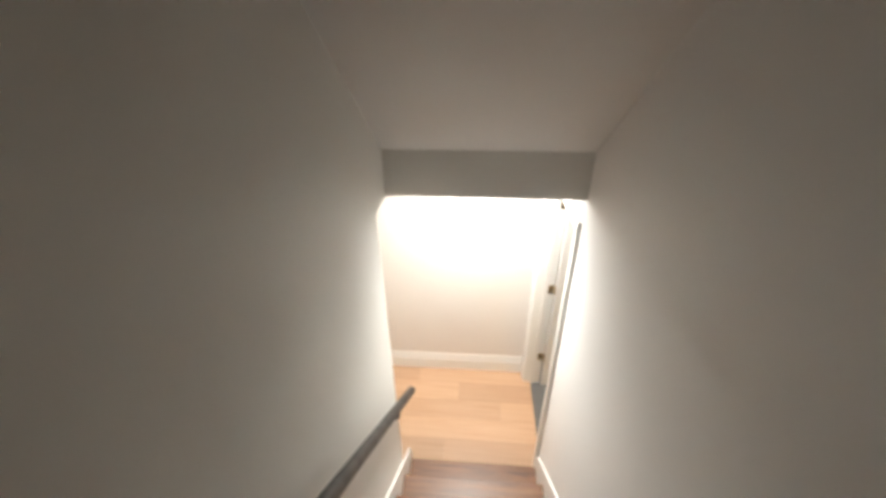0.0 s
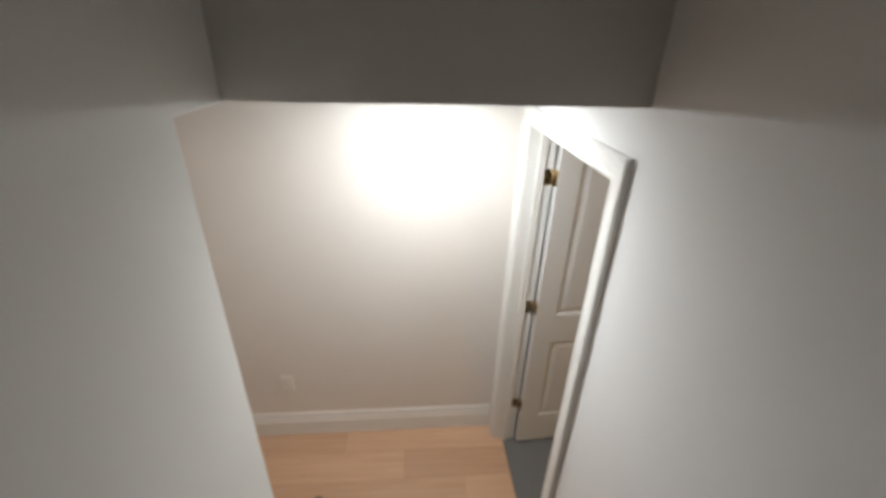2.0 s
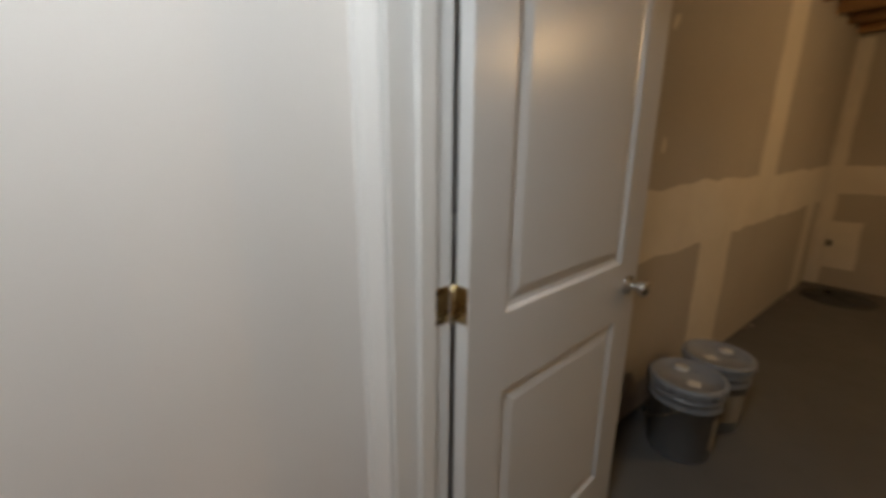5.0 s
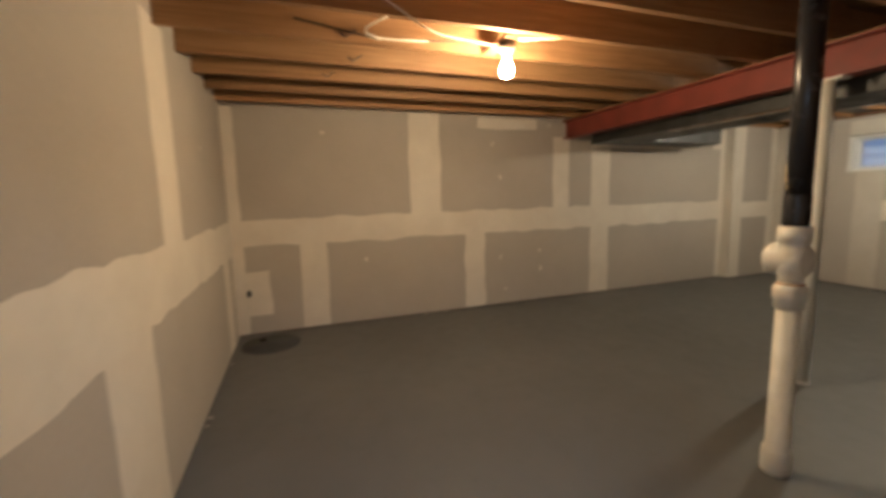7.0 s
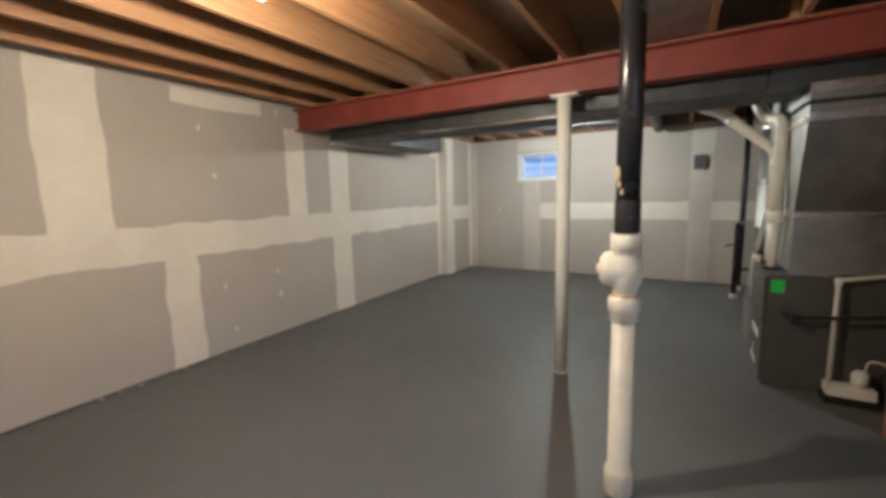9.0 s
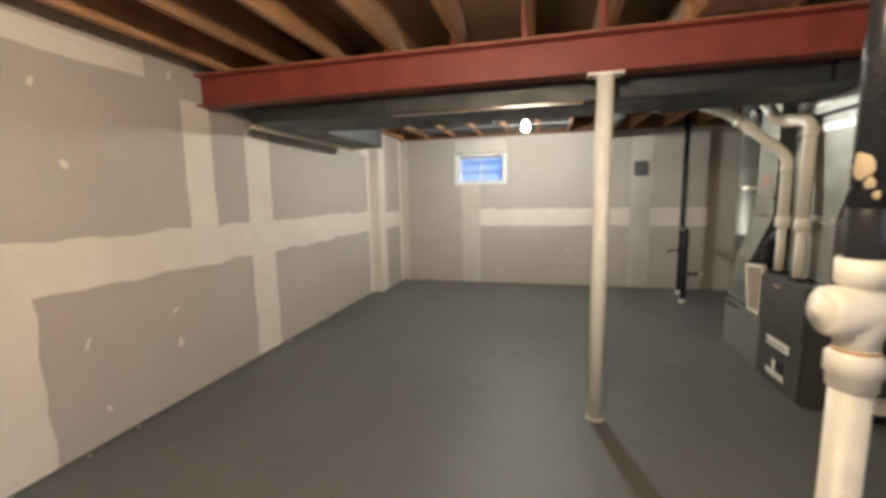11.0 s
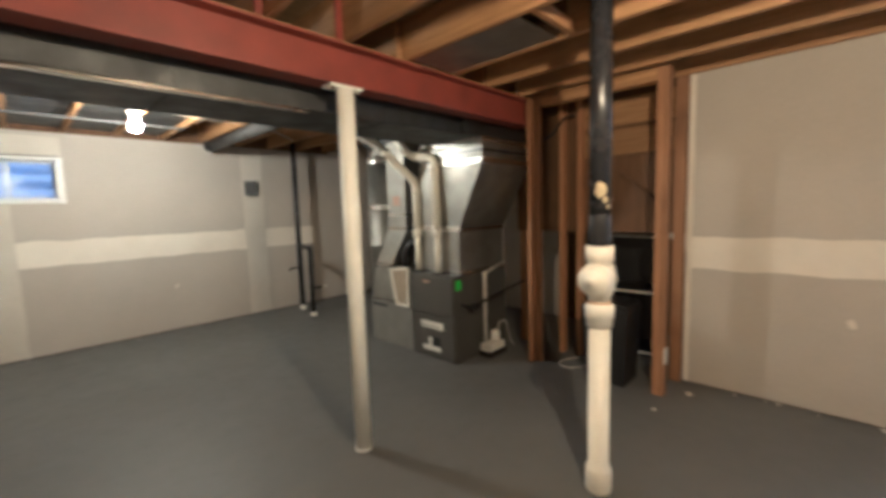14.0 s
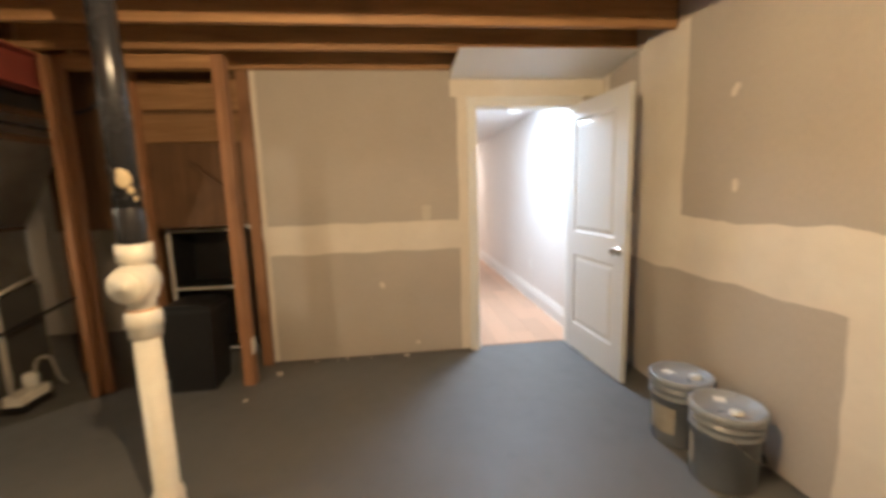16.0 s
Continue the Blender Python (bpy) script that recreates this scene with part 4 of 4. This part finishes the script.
sump = thing("sump_cover", "round black sump pit cover set in the floor", "cover", (4.63, -0.32, 0))
part("ring", lathe([(0.27, 0.0), (0.27, 0.008), (0.255, 0.012), (0.25, 0.009)], 40), M_SUMP, sump)
part("lid", lathe([(0.248, 0.003), (0.248, 0.011), (0.06, 0.012), (0.055, 0.018), (0.0, 0.018)], 40), M_SUMP, sump)
part("cord_hole_plug", lathe([(0.03, 0.011), (0.028, 0.03), (0, 0.032)], 16, at=(0.10, 0.08, 0)), M_ABS, sump)

jbox = thing("panel_box", "small dark grey metal box on the end wall", "electrical box", (1.22, YS, 1.765))
part("case", boxes((-0.076, 0.076, 0.001, 0.05, -0.10, 0.10), bevel=0.004), M_GREYBOX, jbox)
part("door_plate", boxes((-0.066, 0.066, 0.05, 0.056, -0.09, 0.09), bevel=0.003), M_GREYBOX, jbox)

vp = thing("vertical_drain", "tall black plastic drain pipe by the end wall", "pipe", (0.71, -7.60, 0))
part("pipe", lathe([(0.034, 0.05), (0.034, ZJ + 0.1)], 18), M_ABS, vp)
part("floor_fitting", lathe([(0.044, 0.0), (0.044, 0.06), (0.036, 0.065)], 18), M_PVC, vp)
part("side_arm", tube(bend([(0.0, 0.0, 0.93), (0.09, 0.48, 0.93), (0.09, 0.48, 0.05)], 0.06), 0.034, 16), M_ABS, vp)
part("floor_fitting", lathe([(0.044, 0.0), (0.044, 0.05), (0.038, 0.055)], 18, at=(0.09, 0.48, 0)), M_PVC, vp)
part("stub", tube([(0.09, 0.48, 0.37), (-0.10, 0.42, 0.37)], 0.016, 10), M_ABS, vp)
part("stub_cap", tube([(-0.10, 0.42, 0.37), (-0.15, 0.405, 0.37)], 0.024, 12), M_PVC, vp, "white end cap")
part("tap", tube(bend([(0.02, 0, 0.62), (0.14, 0.0, 0.62), (0.17, 0.0, 0.59)], 0.02), 0.013, 10), M_ABS, vp)

# overhead services
pan = thing("panned_joist_duct", "dull sheet metal panel closing a joist bay", "duct", (0, 0, ZJ + 0.006))
part("sheet", boxes((1.3395, 1.7285, -3.95, -3.17, 0, 0.003), bevel=0.001), M_GALV, pan)
part("end_flange", prism([(-3.17, 0.0), (-3.11, 0.03), (-3.11, 0.20), (-3.115, 0.20), (-3.115, 0.033), (-3.173, 0.004)], "x", 1.34, 1.728), M_TIN, pan)
part("nailing_block", boxes((1.34, 1.728, -3.105, -3.067, -0.004, 0.06), bevel=0.003), M_BLOCK, pan, "pale short wooden block")
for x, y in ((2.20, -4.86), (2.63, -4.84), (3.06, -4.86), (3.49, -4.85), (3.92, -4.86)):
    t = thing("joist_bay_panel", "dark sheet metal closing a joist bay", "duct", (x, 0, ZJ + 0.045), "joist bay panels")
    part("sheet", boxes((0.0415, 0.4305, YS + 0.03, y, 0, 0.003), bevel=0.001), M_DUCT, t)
strap = thing("ceiling_strap", "grey furring strap nailed across the joists", "strap", (0, 0, ZJ))
part("strap_board", boxes((2.2, 4.55, -7.02, -6.965, -0.016, -0.001), bevel=0.002), M_GREYBOX, strap)


def cable(pts, label, r=0.006, mat=None):
    t = thing("cable", label, "cable", pts[0], "ceiling cables")
    o = Vector(pts[0])
    part("sheath", tube(bend([Vector(p) - o for p in pts], 0.12), r, 8), mat or M_WIRE, t)
    return t


cable([(2.80, -1.86, 2.315), (2.72, -1.6, 2.30), (2.62, -1.42, 2.275), (2.55, -1.32, 2.28), (2.56, -1.22, 2.34), (2.586, -1.1, 2.42)], "white electrical cable looping under the joists", 0.0045)
cable([(2.72, -1.98, 2.335), (2.636, -2.4, 2.36), (2.636, -2.9, 2.35), (2.636, -3.4, 2.40), (2.636, -3.9, 2.38)], "white electrical cable stapled along a joist")
cable([(2.60, -1.15, 2.327), (2.62, -1.0, 2.25), (2.70, -1.15, 2.24), (2.80, -1.05, 2.30), (2.92, -1.2, 2.33), (3.0155, -1.5, 2.38)], "loose loop of white cable hanging from a joist", 0.005)
cable([(3.013, -1.85, 2.41), (3.013, -1.2, 2.36), (3.013, -0.7, 2.43)], "black cable sagging along a joist", 0.005, M_BLACK)
cable([(2.72, -6.2, 2.32), (2.3, -6.3, 2.31), (1.6, -6.4, 2.325), (1.0, -7.0, 2.32)], "white electrical cable strung across the joists")
for x, y in ((2.988, -1.05), (3.418, -1.15), (3.848, -1.0), (2.558, -0.7)):
    t = thing("joist_strap", "small bent metal strap nailed to a joist", "strap", (x + 0.019, y, 2.40), "joist straps")
    part("strap_metal", prism([(0.0, 0.0), (0.07, -0.05), (0.10, -0.02), (0.096, -0.014), (0.07, -0.042), (0.004, 0.006)], "x", 0.0015, 0.012), M_BLACK, t)
cable([(0.02, -3.62, 0.007), (0.12, -3.72, 0.007), (0.30, -3.74, 0.007), (0.34, -3.60, 0.007), (0.20, -3.52, 0.007), (-0.05, -3.55, 0.007)], "white cable lying loose on the floor by the studs", 0.006)
cable([(0.33, -3.99, 2.09), (0.24, -3.95, 1.98), (0.16, -3.85, 2.02), (0.10, -3.80, 2.14), (0.02, -3.78, 2.2), (-0.058, -3.72, 2.2)], "black cables looping from the beam end into the closet", 0.011, M_BLACK)
rd = thing("round_duct", "round dark grey branch duct under the far joists", "duct", (0, 0, 0))
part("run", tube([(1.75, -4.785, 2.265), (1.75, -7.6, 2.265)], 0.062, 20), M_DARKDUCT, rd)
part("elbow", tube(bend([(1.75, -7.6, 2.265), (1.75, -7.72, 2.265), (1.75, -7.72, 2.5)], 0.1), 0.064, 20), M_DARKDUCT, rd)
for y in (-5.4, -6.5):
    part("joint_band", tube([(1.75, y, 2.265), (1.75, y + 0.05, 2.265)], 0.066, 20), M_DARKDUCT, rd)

corner_cable = thing("hanging_cable", "white cable stub hanging from the wall patch", "cable", (XE - 0.004, -0.12, 0.44))
part("sheath", tube(bend([(0, 0, 0), (-0.03, 0.0, 0.01), (-0.04, 0.02, -0.12), (-0.02, 0.06, -0.30), (-0.03, 0.06, -0.43)], 0.05), 0.005, 8), M_WIRE, corner_cable)
part("connector", boxes((-0.045, -0.02, -0.02, 0.015, -0.02, 0.04), bevel=0.005), M_BLACK, corner_cable)


outlet("stud_outlet", (0.352, -2.851, 0.30), 180, "white outlet box fixed low on a stud")
_rc = random.Random(21)
_chips = [(0.22, -2.72, 30, 0.03), (0.03, -1.72, 70, 0.025), (0.62, -2.84, 10, 0.018)]
_chips += [(XE - _rc.uniform(0.012, 0.03), _rc.uniform(-5.8, -1.2), _rc.uniform(0, 180), _rc.uniform(0.006, 0.013)) for k in range(12)]
_chips += [(_rc.uniform(2.2, 4.4), -_rc.uniform(0.012, 0.03), _rc.uniform(0, 180), _rc.uniform(0.006, 0.012)) for k in range(5)]
_chips += [(_rc.uniform(1.3, 4.6), YS + _rc.uniform(0.012, 0.04), _rc.uniform(0, 180), _rc.uniform(0.006, 0.013)) for k in range(7)]
_chips += [(_rc.uniform(0.012, 0.03), _rc.uniform(-2.7, -1.3), _rc.uniform(0, 180), _rc.uniform(0.006, 0.012)) for k in range(4)]
for x, y, q, w in _chips:
    bm = prism([(-w, -w * 0.5), (w * 0.8, -w * 0.7), (w, w * 0.3), (0.0, w * 0.7), (-w * 0.8, w * 0.4)], "z", 0.0, min(0.008, w * 0.6), 0.0006)
    ob = tagged(part("drywall_scrap", bm, M_MUD), "small broken scrap of white drywall on the floor", "scrap", "drywall scraps")
    ob.matrix_world = pose(x, y, 0.0, 0, 0, q)


# ---------- joint compound ----------
_layer = [0]


def wavy(n, amp, seed):
    return [amp * (noise.noise(Vector((k * 0.22, seed * 7.3, 0))) + 0.28 * noise.noise(Vector((k * 0.9, seed * 3.1, 5)))) for k in range(n)]


def mud(wall, axis, plane, out, u0, u1, v0, v1, amp=0.02, edges="lrtb", mat=None):
    """A troweled patch on a wall face; edges named in edges wander, the others are straight."""
    _layer[0] += 1
    d = 0.0006 + 0.0002 * (_layer[0] % 7)
    step = 0.05
    nu, nv = max(3, int((u1 - u0) / step)), max(3, int((v1 - v0) / step))
    s = _layer[0]
    lo = wavy(nu + 1, amp, s) if "b" in edges else [0] * (nu + 1)
    hi = wavy(nu + 1, amp, s + 40) if "t" in edges else [0] * (nu + 1)
    le = wavy(nv + 1, amp, s + 80) if "l" in edges else [0] * (nv + 1)
    ri = wavy(nv + 1, amp, s + 120) if "r" in edges else [0] * (nv + 1)
    bm = bmesh.new()
    top, base = {}, {}
    for i in range(nu + 1):
        for j in range(nv + 1):
            a, b = i / nu, j / nv
            u = u0 + (u1 - u0) * a + le[j] * (1 - a) + ri[j] * a
            v = v0 + (v1 - v0) * b + lo[i] * (1 - b) + hi[i] * b
            rim = i in (0, nu) or j in (0, nv)
            h = out * d
            p = (plane + h, u, v) if axis == "x" else (u, plane + h, v)
            top[i, j] = bm.verts.new(p)
            if rim:
                p = (plane, u, v) if axis == "x" else (u, plane, v)
                base[i, j] = bm.verts.new(p)
    for i in range(nu):
        for j in range(nv):
            bm.faces.new((top[i, j], top[i + 1, j], top[i + 1, j + 1], top[i, j + 1]))
    ring = [(i, 0) for i in range(nu)] + [(nu, j) for j in range(nv)] + [(i, nv) for i in range(nu, 0, -1)] + [(0, j) for j in range(nv, 0, -1)]
    for p, q in zip(ring, ring[1:] + ring[:1]):
        bm.faces.new((base[p], base[q], top[q], top[p]))
    return part("taped_joint", bm, mat or M_MUD, wall)


def dabs(wall, axis, plane, out, rows, seed):
    """Small compound dabs over screw heads."""
    rnd = random.Random(seed)
    for u, v in rows:
        bm = bmesh.new()
        w, h, t = rnd.uniform(0.012, 0.022), rnd.uniform(0.02, 0.042), rnd.uniform(-0.7, 0.7)
        pts = []
        for k in range(12):
            a = 2 * math.pi * k / 12
            r = rnd.uniform(0.75, 1.15)
            x, y = w * r * math.cos(a), h * r * math.sin(a)
            pts.append((u + x * math.cos(t) - y * math.sin(t), v + x * math.sin(t) + y * math.cos(t)))
        d = out * 0.001
        rim = [bm.verts.new((plane, p, q) if axis == "x" else (p, plane, q)) for p, q in pts]
        mid = [bm.verts.new((plane + d, u + (p - u) * 0.8, v + (q - v) * 0.8) if axis == "x" else (u + (p - u) * 0.8, plane + d, v + (q - v) * 0.8)) for p, q in pts]
        bm.faces.new(mid)
        for k in range(12):
            bm.faces.new((rim[k], rim[(k + 1) % 12], mid[(k + 1) % 12], mid[k]))
        part("screw_dab", bm, M_MUD, wall)


E_, N_, S_, W_ = (wall_east, "x", XE, -1), (wall_north, "y", 0.0, -1), (wall_south, "y", YS, 1), (wall_west, "x", 0.0, 1)
mud(*E_, YJ, -0.002, 0.93, 1.215, 0.028, "tb")
mud(*E_, -2.27, -1.89, 1.2, ZJ + 0.02, 0.018, "lr")
mud(*E_, -4.07, -3.82, 1.2, 2.12, 0.012, "lrt")
mud(*E_, -4.74, -4.43, GAP + 0.001, 1.99, 0.014, "lr")
mud(*E_, -0.93, -0.64, GAP + 0.001, 0.95, 0.018, "lr")
mud(*E_, -2.83, -2.56, GAP + 0.001, 0.95, 0.025, "lr")
mud(*E_, -0.10, -0.004, GAP + 0.001, ZJ, 0.014, "l")
mud(*E_, -0.335, -0.10, 0.21, 0.67, 0.02)
mud(*E_, -3.57, -2.75, 2.20, 2.325, 0.022, "lrb")
mud(*E_, YJ + 0.003, YJ + 0.09, GAP + 0.001, ZJ, 0.010, "r")
mud(*E_, YJ + 0.09, YJ + 0.26, 2.0, 2.09, 0.008)
mud(wall_east, "x", XJ, -1, YJ - 0.24, YJ - 0.002, GAP + 0.001, ZJ, 0.010, "l")
mud(wall_east, "x", XJ, -1, YS + 0.004, YS + 0.13, GAP + 0.001, ZJ, 0.010, "r")
mud(wall_east, "x", XJ, -1, YS + 0.12, YJ - 0.2, 0.95, 1.19, 0.012, "tb")
mud(wall_east, "y", YJ, 1, XJ + 0.003, XE - 0.003, GAP + 0.001, ZJ, 0.0, "")
mud(*N_, 0.002, XE - 0.002, 0.855, 1.19, 0.028, "tb")
mud(*N_, 2.82, 3.19, 1.17, ZJ + 0.02, 0.016, "lr")
mud(*N_, 2.03, 2.50, GAP + 0.001, 0.88, 0.018, "lr")
mud(*N_, 0.52, 1.02, 1.16, ZJ + 0.02, 0.015, "lr")
mud(*N_, 0.002, 0.10, GAP + 0.001, ZJ, 0.010, "r")
mud(*N_, XE - 0.11, XE - 0.004, GAP + 0.001, ZJ, 0.012, "l")
mud(*N_, 4.42, 4.70, GAP + 0.001, 0.88, 0.016, "lr")
mud(*S_, 0.30, 3.60, 0.935, 1.20, 0.016, "tb")
mud(*S_, 3.54, 3.84, GAP + 0.001, 1.58, 0.014, "lr", M_SKIM)
mud(*S_, 1.05, 1.33, GAP + 0.001, ZJ, 0.014, "lr", M_SKIM)
mud(*S_, XJ - 0.12, XJ - 0.003, GAP + 0.001, ZJ, 0.010, "l", M_SKIM)
mud(*W_, -2.818, -1.157, 0.905, 1.145, 0.012, "tb")
mud(*W_, -1.29, -0.003, 2.135, 2.262, 0.010, "lb")
mud(*W_, -1.235, -1.154, GAP + 0.001, 2.14, 0.008, "l")
mud(*W_, -2.818, -2.78, GAP + 0.001, ZJ, 0.006, "r")
_r = random.Random(4)
dabs(*E_, [(-3.05, 0.62), (-3.62, 0.66), (-3.12, 0.20), (-3.64, 0.42), (-2.95, 2.02), (-3.05, 1.62), (-0.95, 2.1), (-1.35, 0.72), (-3.75, 2.26)], 1)
dabs(*N_, [(1.38, 1.86), (1.42, 1.38), (3.9, 1.8)], 2)
dabs(*S_, [(4.3, 1.1), (2.2, 0.55)], 3)
dabs(*W_, [(-1.9, 0.62), (-1.62, 0.10)], 5)

# ---------- hall planks ----------
_meshes = {}
_x, row = 0, 0
y = YL - 0.09
while y < HY - 0.01:
    w = min(0.19, HY - 0.002 - y)
    x = -0.075 - (0.37 * row % 1.2)
    edges = [-0.071] + [x - 1.22 * k for k in range(6)]
    edges = [e for e in edges if e > WEST] + [WEST + 0.002]
    for x1, x0 in zip(edges, edges[1:]):
        if x1 - x0 < 0.03:
            continue
        key = (round(x1 - x0, 3), round(w, 3))
        if key not in _meshes:
            bm = boxes((0, x1 - x0 - 0.0006, 0, w - 0.0006, -0.008, 0.0), bevel=0.0006)
            me = bpy.data.meshes.new("plank")
            bm.to_mesh(me)
            bm.free()
            me.materials.append(M_LAM)
            _meshes[key] = me
        p = new("plank", _meshes[key])
        p.location = (x0, y, 0.004)
        p.parent = hall_floor
    y += 0.19
    row += 1
